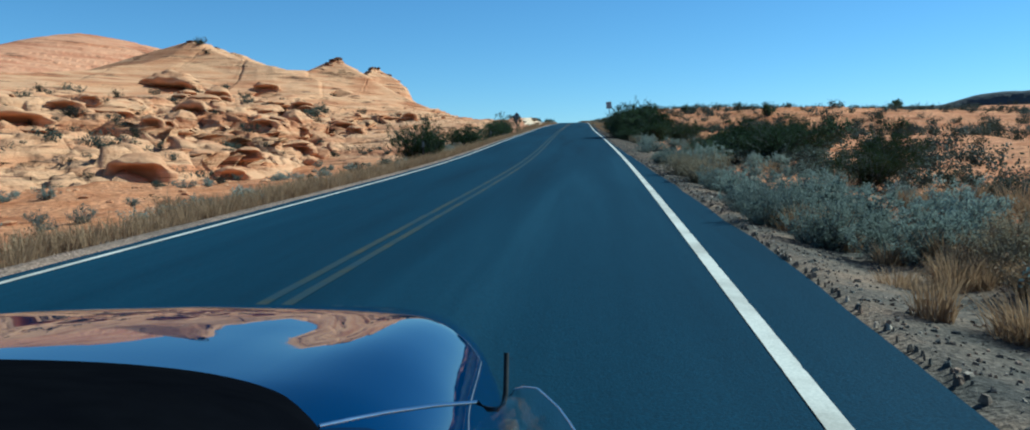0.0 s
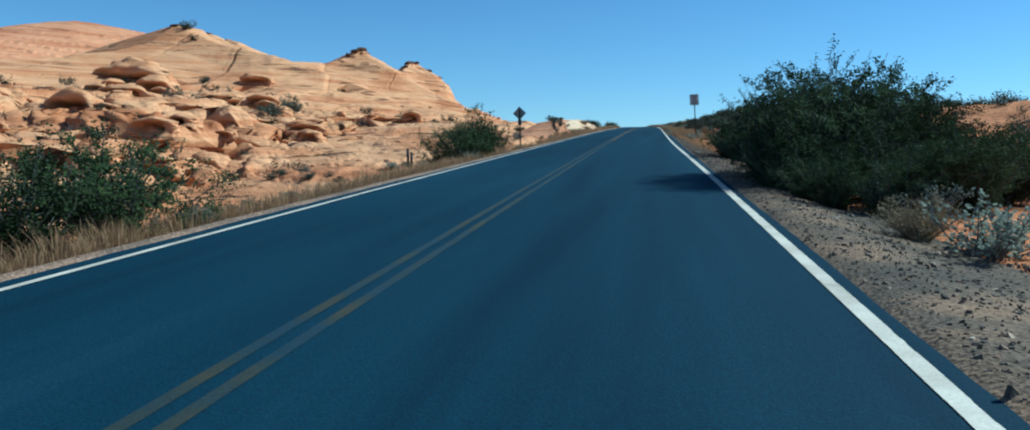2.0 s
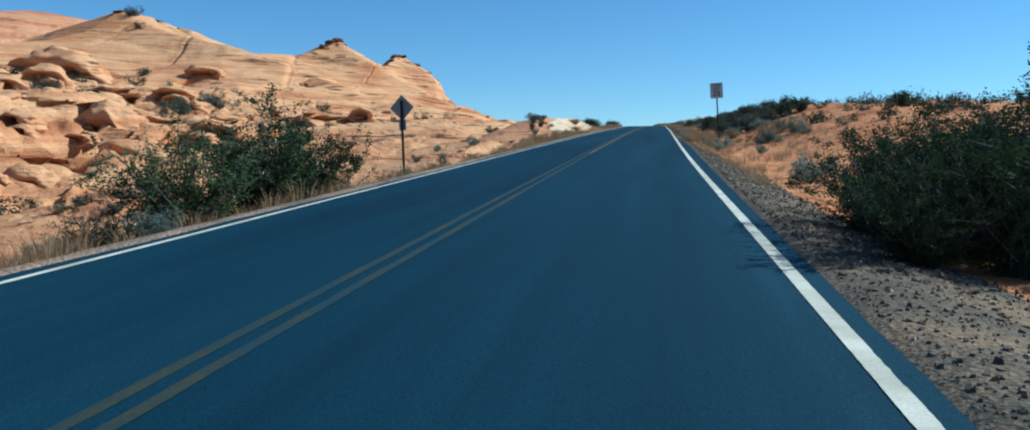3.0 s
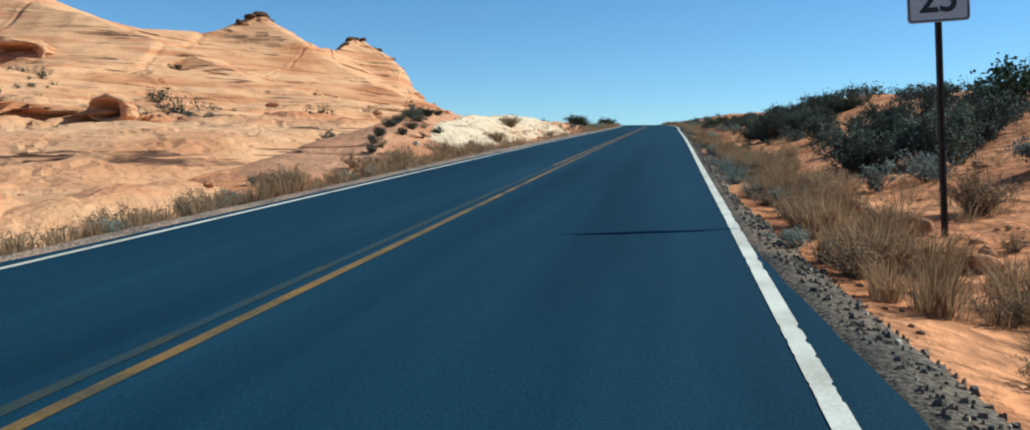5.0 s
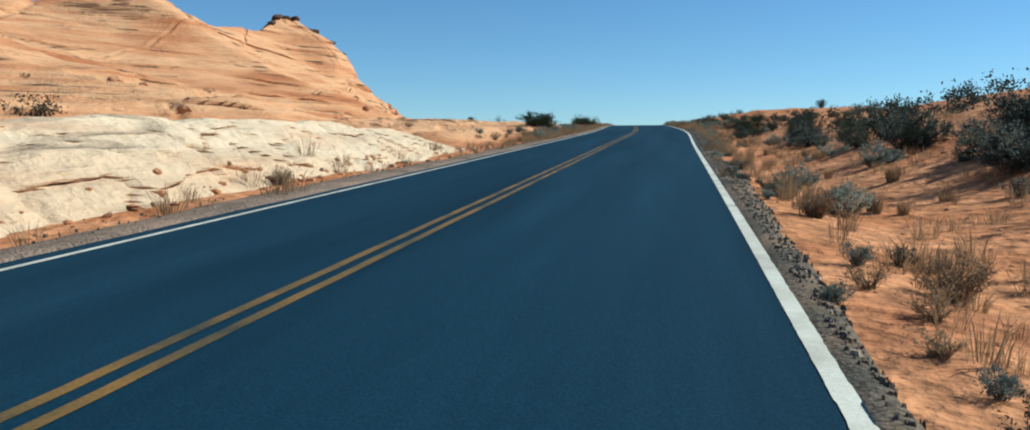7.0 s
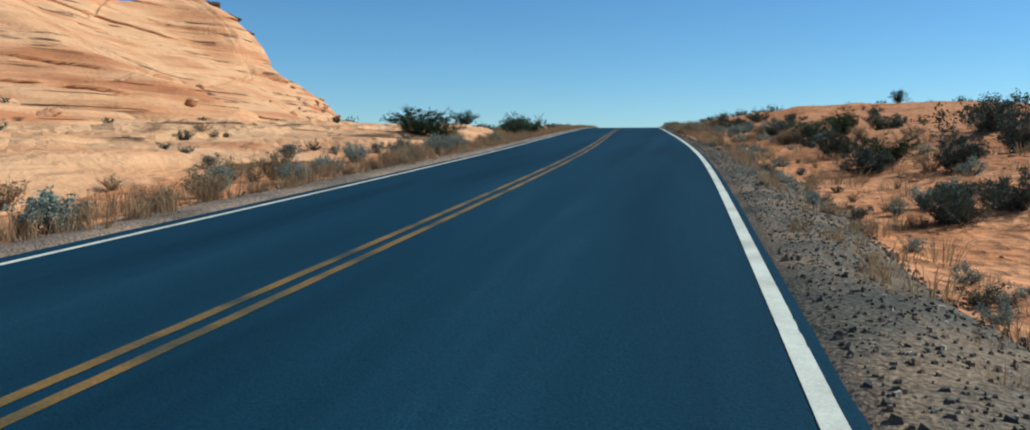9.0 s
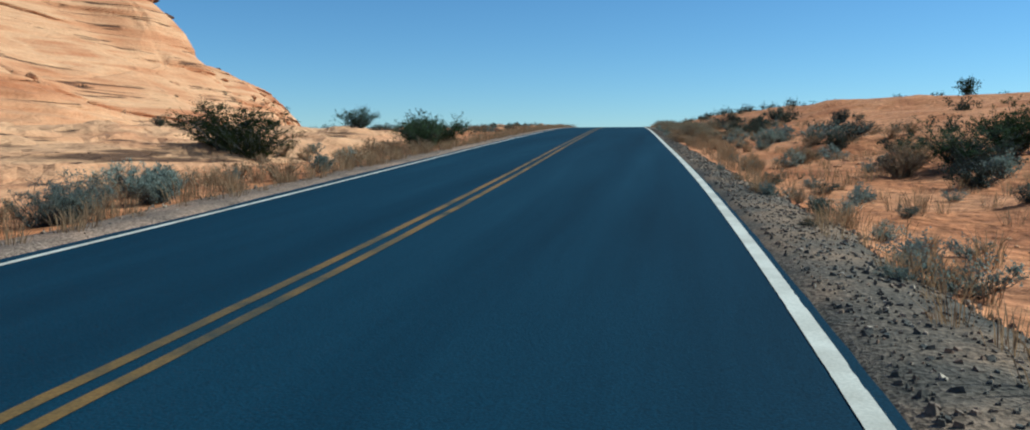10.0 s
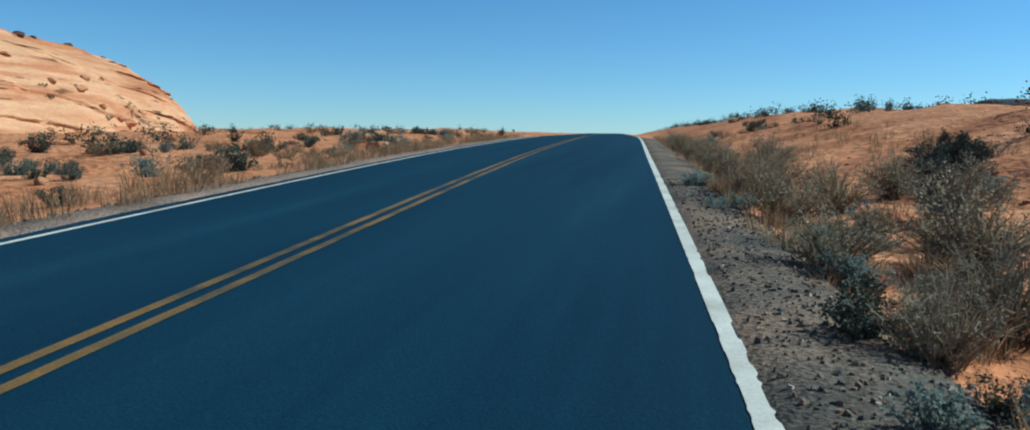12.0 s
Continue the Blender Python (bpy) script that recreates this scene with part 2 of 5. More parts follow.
def grid_mesh(name, xs, ys, zs, mat, smooth=True):
    """A sheet of quads from three arrays of one shape (rows, columns)."""
    r, c = xs.shape
    me = bpy.data.meshes.new(name)
    co = np.stack([xs, ys, zs], -1).reshape(-1, 3)
    i = np.arange(r * c).reshape(r, c)
    q = np.stack([i[:-1, :-1], i[:-1, 1:], i[1:, 1:], i[1:, :-1]], -1).reshape(-1, 4)
    me.from_pydata(co.tolist(), [], q.tolist())
    me.polygons.foreach_set("use_smooth", np.full(len(q), smooth))
    me.materials.append(mat)
    return new(name, me)


def part(name, bm, mat, parent, label="", smooth=False):
    me = bpy.data.meshes.new(name)
    bm.to_mesh(me)
    bm.free()
    if smooth:
        me.polygons.foreach_set("use_smooth", [True] * len(me.polygons))
    me.materials.append(mat)
    ob = new(name, me)
    ob.parent = parent
    return tagged(ob, label)


def raw_mesh(name, verts, faces, mat, smooth=False):
    me = bpy.data.meshes.new(name)
    me.from_pydata(verts, [], faces)
    if smooth:
        me.polygons.foreach_set("use_smooth", [True] * len(me.polygons))
    me.materials.append(mat)
    return me


# ---------------------------------------------------------------- ground
def left_valley(y):
    return np.interp(y, [-60, 0, 60, 95, 112, 125, 136, 150, 200, 240, 300, 450], [-3.5, -1.3, -0.1, 0.6, 2.2, 4.6, 6.4, 7.6, 9.8, 11.4, 14.2, 17.0])


def right_bank(y):
    return np.interp(y, [-40, 50, 75, 92, 140, 170, 188, 202, 235, 262, 320, 400], [-0.35, -0.3, 0.2, 1.5, 2.2, 2.7, 1.9, 0.8, 0.7, 1.5, 1.8, 1.4])


def pave_right(y):
    """How far the asphalt reaches past the right edge line."""
    return np.interp(y, [-40, 12, 25, 35, 45, 52, 64, 68, 85, 104, 109, 112, 114.5, 150, 168, 185, 212, 230, 262], [0.72, 0.65, 0.42, 0.24, 0.13, 0.12, 0.14, 0.18, 0.3, 0.4, 0.34, 0.15, 0.03, 0.03, 0.06, 0.12, 0.10, 0.03, 0.03])


def ground_z(u, y):
    """The ground's height u metres to the right of the road's centre."""
    u, y = np.broadcast_arrays(np.asarray(u, float), np.asarray(y, float))
    rz = road_z(y)
    dl, dr = np.clip(-u - 3.5, 0, None), np.clip(u - 4.1, 0, None)
    lv = (left_valley(np.clip(y, -60, 450)) - np.minimum(rz, 17.0)) * (1 - np.exp(-dl / np.interp(y, [0, 110, 150], [9, 9, 16])))
    far = np.clip(dl - 120, 0, None)
    bank = right_bank(y)
    rv = bank * step(1.4, 13.0, dr) * (1 - 0.85 * step(20, 48, dr)) - 0.18 * step(0.2, 1.6, dr) * (1 - step(2, 8, dr))
    rv = rv + 2.0 * (1 - np.exp(-np.clip(dr - 14, 0, 500) / 90.0))
    rough = fbm(u / 5.0, y / 5.0, 3) * 0.8 * (step(1.5, 6, dl) + step(1.8, 5, dr)) + fbm(u / 22.0, y / 22.0, 9) * 2.2 * (step(8, 30, dl) + step(6, 20, dr))
    fine = fbm(u / 2.4, y / 2.4, 21, 2) * 0.34 * (step(0.4, 2, dl) + step(0.4, 2, dr))
    brink = LINE_R + 0.08 + pave_right(y)
    under = -0.14 * step(-3.45, -3.2, u) * (1 - step(brink - 0.3, brink + 0.06, u))
    return rz + lv + rv + rough + fine + under - 0.03 + far * -0.01


LEDGES = []


def place(u, y):
    """The point on the ground, or on the rock ledges over it, u metres to the right of the road's centre."""
    z = float(ground_z(u, y))
    for first, pitch, rows, lu, lz in LEDGES:
        i = int((y - first) / pitch)
        if 0 <= i < rows and lu[i].min() < u < lu[i].max():
            z = max(z, float(lz[i, int(np.argmin(np.abs(lu[i] - u)))]))
    return Vector((float(road_x(y)) + u, y, z))


def steps(first, reach, grow):
    out, s = [0.0], first
    while out[-1] < reach:
        out.append(out[-1] + s)
        s *= grow
    return np.array(out[1:])


fine_u = np.concatenate([np.arange(-30, -3.3, 0.55), np.arange(-3.2, 4.0, 0.8), np.arange(4.1, 14, 0.33), np.arange(14, 30, 0.55)])
us = np.concatenate([-30 - steps(0.6, 2600, 1.12)[::-1], fine_u, 30 + steps(0.6, 2600, 1.12)])
ys = np.concatenate([-30 - steps(1.0, 700, 1.2)[::-1], np.arange(-30, 330, 0.5), 330 + steps(0.8, 3000, 1.1)])
Y, U = np.meshgrid(ys, us, indexing="ij")
ground = grid_mesh("ground", road_x(Y) + U, Y, ground_z(U, Y), M_SAND)
tagged(ground, "red sandy desert ground sloping up beside the road", "ground", kind="structure")

ys = np.arange(-120.0, 470, 1.0)


def ribbon(name, ys, left, right, lift, mat, skirt=0.0):
    """A strip along the road between two offsets from its centre, with its edges turned down by skirt."""
    left, right = np.broadcast_to(left, ys.shape), np.broadcast_to(right, ys.shape)
    cols = [left, left, left * 0.5 + right * 0.5, right, right] if skirt else [left, right]
    drop = [-skirt, 0, 0, 0, -skirt] if skirt else [0, 0]
    U = np.stack(cols, -1)
    Y = np.repeat(ys[:, None], U.shape[1], 1)
    return grid_mesh(name, road_x(Y) + U, Y, road_z(Y) + lift + np.array(drop), mat, smooth=False)


rag = 0.10 * fbm(ys / 0.9, ys * 0 + 3, 31) + 0.25 * fbm(ys / 6.0, ys * 0 + 8, 33)
road = ribbon("road", ys, LINE_L - 0.28 + rag, LINE_R + 0.08 + pave_right(ys) + rag * np.minimum(0.8, pave_right(ys) * 2), 0.0, M_ASPHALT, 0.16)
tagged(road, "dark blue-grey two-lane asphalt road running uphill", "road", kind="structure")

fine_y = np.arange(-60.0, 440, 0.25)
near_y = np.arange(-20.0, 275, 0.05)
chip = fbm(near_y / 0.25, near_y * 0 + 2, 41) + 0.4 * fbm(near_y / 0.13, near_y * 0 + 5, 43, 2)
# chipped paint; deeper nibs at y 108 to 150 cut plant shade into the outline
nib = step(0.14, 0.2, chip) * np.where((near_y > 108) & (near_y < 150) | (near_y > 238), 0.016, 0.006) + 0.006 * np.abs(fbm(near_y / 0.2, near_y * 0 + 9, 47))
edge_r = ribbon("edge_line", near_y, LINE_R - 0.064 + nib * 0.4, LINE_R + 0.064 - nib, 0.006, M_WHITE)
tagged(edge_r, "worn white painted edge line on the asphalt", "road marking", kind="structure")
edge_l = ribbon("edge_line", fine_y, LINE_L - 0.047, LINE_L + 0.047, 0.006, M_WHITE)
tagged(edge_l, "thin white painted edge line on the asphalt", "road marking", kind="structure")
far_edge = ribbon("edge_line", np.arange(274.9, 440, 1.0), LINE_R - 0.064, LINE_R + 0.064, 0.006, M_WHITE)
tagged(far_edge, "white painted edge line near the crest", "road marking", kind="structure")
for side in (-0.11, 0.11):
    fresh = 96.0 if side > 0 else 128.0
    for lo, hi, paint, words in ((-60.0, fresh, M_YELLOW_OLD, "worn olive-brown remains of the double centre line"), (fresh, 440.0, M_YELLOW, "yellow painted line of the double centre line")):
        part_y = np.arange(lo, hi + 0.1, 0.25)
        wear = 0.02 * fbm(part_y / 0.6, part_y * 0 + side, 51)
        yl = ribbon("centre_line", part_y, side - 0.05 + wear, side + 0.05 + wear, 0.006, paint)
        tagged(yl, words, "road marking", "double centre line", kind="structure")


def shoulder_edge(y):
    """Where the gravel beside the asphalt ends on the right."""
    return np.interp(y, [-40, 10, 50, 85, 105, 121, 126, 131, 136, 142, 150, 172, 190, 205, 220, 238, 248, 262, 300], [8.2, 7.4, 5.9, 5.2, 4.6, 3.98, 5.0, 5.1, 4.0, 4.4, 3.98, 4.45, 5.4, 5.7, 4.6, 4.5, 5.0, 5.0, 4.6]) + np.interp(y, [95, 112, 150, 170, 215, 235], [0.9, 0.2, 0.2, 0.9, 0.9, 0.5]) * fbm(y / 4.0, y * 0 + 6, 61)


def shoulder(name, inner, edge, ys, mat, label):
    k = np.linspace(0, 1, 9)
    U = inner + (edge[:, None] - inner) * k
    Y = np.repeat(ys[:, None], 9, 1)
    Z = ground_z(U, Y) + 0.04 * np.sin(np.pi * k) ** 0.5 + np.where(k == 1, -0.05, 0) + 0.05 * (1 - k) ** 1.5 + 0.02 * fbm(U / 0.25, Y / 0.25, 71, 3)
    return tagged(grid_mesh(name, road_x(Y) + U, Y, Z, mat), label, "gravel", kind="structure")


side_y = np.arange(-40.0, 300, 0.4)
shoulder("gravel_shoulder", (LINE_R - 0.15 + pave_right(side_y))[:, None], shoulder_edge(side_y), side_y, M_GRAVEL, "grey gravel shoulder beside the asphalt edge")
shoulder("gravel_shoulder", -3.2, -4.5 + 0.7 * fbm(side_y / 4, side_y * 0 + 2, 63), side_y, M_TAN_GRAVEL, "narrow sandy gravel shoulder beside the asphalt edge")


# ---------------------------------------------------------------- sandstone hill
def hill_foot(y):
    return np.interp(y, [20, 40, 60, 80, 100, 128, 150, 180, 212, 240, 255, 275, 300, 318, 339, 362, 385, 400], [-44, -35, -29, -26, -24, -21, -19, -17, -16, -19, -26, -37, -46, -52, -60, -70, -80, -88])


def hill_crest(y):
    return np.interp(y, [40, 130, 185, 200, 209, 228, 240, 249, 275, 300, 312, 330, 350, 368, 400], [-130, -122, -108, -97, -93, -85, -76, -69.5, -71, -72, -69, -75, -81, -87, -100])


def hill_top(y):
    return np.interp(y, [20, 60, 110, 150, 167, 185, 195, 201, 206, 212, 222, 232, 240, 245, 248, 252, 257, 263, 275, 291, 297, 299, 304, 307, 309.5, 312, 345, 366, 376, 387, 400], [6, 13, 17, 20, 21.6, 24, 26, 28.5, 32.6, 32.4, 29.6, 27.6, 28.2, 30.4, 32.6, 32.8, 31.4, 29.8, 30.0, 32.2, 34.4, 35.8, 36.0, 33.5, 29.5, 26.2, 26.6, 27.2, 25.4, 17, 12])


def hill_base(y):
    return np.interp(y, [20, 60, 100, 128, 150, 180, 212, 240, 300, 378, 400], [-1.0, -0.2, 0.6, 3.4, 6.3, 8.2, 9.8, 10.7, 13.3, 14.5, 14])


def hill_bow(y):
    """How the slope climbs: under 1 a steep front with a gentle top, over 1 a gentle apron below a steep face."""
    return np.interp(y, [60, 125, 150, 180, 215, 250, 285, 297, 308, 316, 325, 400], [0.7, 0.7, 0.9, 1.15, 1.3, 1.4, 1.05, 1.08, 0.95, 0.7, 0.56, 0.54])


# alcoves: y of the shaded wall, place up the slope, run, height along the slope, depth
HOLLOWS = ((177, 0.655, 13, 0.05, 11), (107, 0.21, 3, 0.022, 5.5), (123.5, 0.18, 6, 0.045, 7.5), (128, 0.13, 4, 0.03, 5), (190, 0.59, 5, 0.03, 3.5), (116, 0.12, 4, 0.03, 4.0), (129, 0.14, 3, 0.03, 3.0), (115, 0.26, 4, 0.022, 4.0), (119, 0.20, 5, 0.018, 5.0), (97, 0.06, 3, 0.018, 3.0), (110, 0.2, 3, 0.025, 3.0), (107, 0.04, 3, 0.016, 3.0), (98, 0.14, 5, 0.06, 4.5), (95, 0.32, 5, 0.034, 5.0), (89, 0.2, 3, 0.022, 3.0), (75, 0.14, 3, 0.018, 3.0), (103, 0.05, 3, 0.022, 2.5), (187, 0.72, 7, 0.022, 6.0), (205, 0.5, 5, 0.02, 3.0), (134, 0.34, 4, 0.02, 4.0), (85, 0.42, 4, 0.025, 4.0))


def sandstone_hill():
    ys = np.arange(20.0, 400.1, 0.4)
    ss = np.concatenate([np.linspace(-0.06, 1.0, 290), np.linspace(1.01, 1.9, 16)])
    Y, S = np.meshgrid(ys, ss, indexing="ij")
    foot = hill_foot(Y) + 4 * fbm(Y / 18, S * 0, 101)
    crest, top, base = hill_crest(Y), hill_top(Y), hill_base(Y)
    s = np.clip(S, 0, 1)
    rise = np.maximum(s, 1e-6) ** hill_bow(Y)
    rise = rise + 0.10 * step(292, 298, Y) * step(312, 306, Y) * step(0.48, 0.55, s) * (1 - step(0.62, 1.0, s))
    X = foot + (crest - foot) * S
    Z = base + (top - base) * rise - np.clip(S - 1, 0, 1) * (top - base) * 0.8 + np.clip(S, None, 0) * 40
    Z = base + (Z - base) * (0.15 + 0.85 * step(20, 62, Y)) - 9 * step(34, 20, Y)
    mid = np.sin(s * np.pi) ** 0.8
    Z = Z + mid * (fbm(X / 30, Y / 40, 111) * (6.0 - 4.0 * step(200, 235, Y)) + fbm(X / 9, Y / 14, 121) * 1.8)
    # broken, blocky lower slopes towards the near end, smooth slickrock above
    low = step(185, 130, Y) * step(0.75, 0.25, s + 0.5 * fbm(X / 14, Y / 14, 125)) * step(-0.02, 0.04, s)
    d, num, gap = cells(X / 6.0, Y / 8.0, 5)
    d2, num2, gap2 = cells(X / 2.2, Y / 3.0, 15)
    Z = Z + low * ((num - 0.45) * 1.9 * step(0.0, 0.2, gap) + (num2 - 0.45) * 1.0 * step(0, 0.25, gap2) - 1.1 * step(0.14, 0.0, gap) - 0.5 * step(0.12, 0.0, gap2))
    up = (1 - low) * step(0.0, 0.1, s)
    d3, num3, gap3 = cells(X / 15 + 4, Y / 26, 25)
    Z = Z + up * ((num3 - 0.5) * 1.0 * step(0, 0.1, gap3) - 0.5 * step(0.035, 0.0, gap3))
    # thin flat ledges on the gentle apron
    apron = step(118, 140, Y) * step(285, 250, Y) * step(0.55, 0.3, s) * step(0.0, 0.04, s)
    tier = (Z + 0.05 * (Y - 180) + 1.6 * fbm(X / 16, Y / 22, 127)) / 0.8
    tf = tier - np.floor(tier)
    Z = Z + apron * 0.4 * 0.8 * (step(0.55, 0.75, tf) - tf)
    X = X + apron * 0.55 * step(0.45, 0.7, tf) * (1 - step(0.9, 1.0, tf)) * vnoise(np.floor(tier) * 2.3, Y / 7.0, 129)
    # bedding: hard beds stand out, soft beds are undercut
    bed = (Z + 0.10 * (Y - 200) + 0.05 * X + 2.0 * fbm(X / 24, Y / 24, 131)) / 2.9
    f = bed - np.floor(bed)
    hard = np.clip(-0.55 + 2.0 * vnoise(np.floor(bed) * 3.7, Y / 13.0 + X / 17.0, 141), 0, 1.2)
    lip = step(0.0, 0.06, f) * (1 - f) ** 1.3
    amt = (0.34 + 1.2 * low) * hard * step(0.0, 0.06, s)
    X = X + lip * amt * 2.0
    bed2 = (Z + 0.16 * (Y - 200) + 1.2 * fbm(X / 12, Y / 12, 151)) / 0.95
    f2 = bed2 - np.floor(bed2)
    X = X + step(0, 0.15, f2) * (1 - f2) * (0.16 + 0.5 * low) * vnoise(np.floor(bed2) * 5.1, Y / 9.0, 155) * step(0.0, 0.06, s)
    for hy, hs, wide, tall, deep in HOLLOWS:
        edge = hy + 1.6 * fbm(S * 40, S * 0 + hy, 171, 3)
        along = step(edge - wide, edge - 0.2 * wide, Y) * (Y < edge)
        up = np.clip(1 - ((S - hs) / tall) ** 2, 0, 1) ** 0.5
        cut = deep * along * up * (0.8 + 0.5 * vnoise(Y / 2.5, S * 60, 173))
        X, Z = X - 0.7 * cut, Z - 0.5 * cut
    Z = Z + fbm(X / 1.6, Y / 1.6, 161, 3) * (0.15 + 0.35 * low) * step(0.0, 0.05, s)
    ob = grid_mesh("sandstone_hill", X, Y, Z, M_ROCK)
    tagged(ob, "long orange sandstone hill with layered ledges and two knobs", "rock hill")

    def point(y, s):
        i, j = int((y - ys[0]) / 0.4), int(np.argmin(np.abs(ss - s)))
        return Vector((X[i, j], Y[i, j], Z[i, j]))

    return point


hill_point = sandstone_hill()


def back_ridge():
    """A long, smooth, redder ridge that stands behind the hill's near shoulder."""
    ys = np.arange(120.0, 420.0, 1.6)
    ss = np.linspace(-1, 1, 90)
    Y, S = np.meshgrid(ys, ss, indexing="ij")
    top = np.interp(Y, [120, 180, 226, 239, 256, 276, 300, 340, 420], [12, 27, 36.5, 40.2, 43.4, 44.4, 45.0, 40, 20]) + 1.2 * fbm(Y / 16, S * 2, 241)
    X = -155 - S * 52 + 6 * fbm(Y / 40, S * 0, 243)
    Z = 2 + (top - 2) * (1 - np.abs(S) ** 1.7)
    bed = (Z + 0.06 * (Y - 200) + 1.2 * fbm(X / 30, Y / 30, 245)) / 2.4
    f = bed - np.floor(bed)
    X = X + step(0.0, 0.12, f) * (1 - f) * 1.6 * vnoise(np.floor(bed) * 3.1, Y / 21.0, 247)
    Z = Z + 0.5 * fbm(X / 5, Y / 5, 249)
    ob = grid_mesh("back_ridge", X, Y, Z, M_RED, smooth=False)
    return tagged(ob, "smooth red sandstone ridge behind the nearer hill", "rock ridge")


back_ridge()


def cut_bank(name, mat, y0, y1, ky, kz, foot, depth, label):
    """A broken rock face where the road was cut through the hill's foot."""
    ys = np.arange(y0, y1, 0.2)
    ss = np.linspace(0, 1, 80)
    Y, S = np.meshgrid(ys, ss, indexing="ij")
    tall = np.interp(Y, ky, kz)
    foot = foot - 1.0 * fbm(Y / 5, Y * 0, 201)
    depth = depth + 0.8 * fbm(Y / 8, Y * 0 + 4, 203)
    front = np.clip(S / 0.6, 0, 1)
    back = np.clip((S - 0.6) / 0.4, 0, 1)
    U = foot - depth * front - 9 * back
    low, high = np.minimum(road_z(Y) - 0.45, ground_z(U, Y) - 0.4), np.maximum(road_z(Y) + tall, ground_z(U, Y) - 0.4)
    Z = low + (high - low) * front**0.8
    Z = Z * (1 - step(0.0, 1, back)) + (ground_z(U, Y) - 0.5) * step(0.0, 1, back)
    d, num, gap = cells(Y / 1.3, front * 2.6, 35)
    d2, num2, gap2 = cells(Y / 0.5, front * 6.5, 45)
    face = np.sin(np.pi * np.clip(front, 0.02, 0.98)) ** 0.4
    U = U + ((num - 0.5) * 0.42 * step(0, 0.16, gap) + (num2 - 0.5) * 0.13 * step(0, 0.25, gap2) - 0.2 * step(0.05, 0, gap) * vnoise(Y / 1.7, front * 3, 205) + 0.7 * fbm(Y / 2.4, front * 1.6, 207)) * face
    Z = Z + fbm(Y / 1.5, U / 1.5, 211) * 0.3 * front
    LEDGES.append((y0, 0.2, len(ys), U, Z))
    ob = grid_mesh(name, road_x(Y) + U, Y, Z, mat, smooth=False)
    return tagged(ob, label, "rock bank")


cut_bank("rock_cut_bank", M_PALE, 136.0, 186.0, [136, 140, 143, 151, 160, 170, 177, 186], [-0.6, 0.5, 1.1, 1.35, 1.4, 1.2, 0.8, -0.4], -4.9, 2.6, "pale cream broken rock bank cut beside the road")
cut_bank("red_rock_bank", M_RED, 128.0, 156.0, [128, 132, 135, 139, 144, 149, 156], [-0.8, -0.2, 0.25, 0.9, 1.4, 1.5, 0.8], -5.3, 2.9, "reddish rubbly rock bank with dark shrubs beside the road")


def rock_apron():
    """Low ledges of bare rock that run out from the hill's foot to the roadside grass."""
    ys = np.arange(88.0, 256.0, 0.4)
    us = -np.linspace(0, 1, 76) ** 1.2 * 26 - 6.3
    Y, U = np.meshgrid(ys, us, indexing="ij")
    U = U - 1.6 * (0.5 + fbm(Y / 6, U * 0, 221))
    g = ground_z(U, Y)
    swell = 0.55 + 1.5 * fbm(U / 11, Y / 13, 223) + 0.06 * np.clip(-U - 7, 0, 12)
    tier = swell / 0.3 + 0.6 * fbm(U / 3.5, Y / 7, 225)
    tf = tier - np.floor(tier)
    Z = 0.3 * (np.floor(tier) + step(0.0, 0.3, tf)) - 0.2 + fbm(U / 0.9, Y / 1.3, 227, 3) * 0.22
    d, num, gap = cells(U / 2.6 + 0.5 * fbm(U / 2, Y / 2, 231), Y / 4.5, 229)
    Z = Z + (num - 0.5) * 0.12 - 0.10 * step(0.05, 0, gap)
    inside = np.clip((us[0] - us)[None, :] / 2.2, 0, 1) * step(88, 97, Y) * step(255, 242, Y) * (1 - step(122, 130, Y) * step(192, 186, Y) * step(-16, -11, U))
    Z = g - 0.25 * (1 - inside) + Z * inside
    LEDGES.append((88.0, 0.4, len(ys), U, Z))
    ob = grid_mesh("rock_apron", road_x(Y) + U, Y, Z, M_ROCK, smooth=False)
    return tagged(ob, "low ledges of bare orange rock behind roadside grass", "rock ledge", kind="structure")


rock_apron()


def mesa():
    """A low table mountain on the skyline."""
    a = np.linspace(0, 1, 120)
    k = np.linspace(0, 1, 24)
    A, Kk = np.meshgrid(a, k, indexing="ij")
    ang = np.radians(10 + 60 * A)
    top = 128 * step(0.05, 0.12, A) + 34 * step(0.19, 0.235, A) + 16 * fbm(A * 14, A * 0, 301)
    prof = step(0, 0.55, Kk) * 0.55 + step(0.55, 0.68, Kk) * 0.45
    R = 2600 + 700 * Kk + 150 * fbm(A * 9, Kk * 2, 311)
    Z = 15 + (top + 20) * prof + 14 * fbm(A * 40, Kk * 6, 321) * prof
    ob = grid_mesh("far_mesa", R * np.sin(ang), R * np.cos(ang), Z, M_MESA)
    return tagged(ob, "dark flat-topped mesa far off on the skyline", "mesa", kind="structure")


mesa()


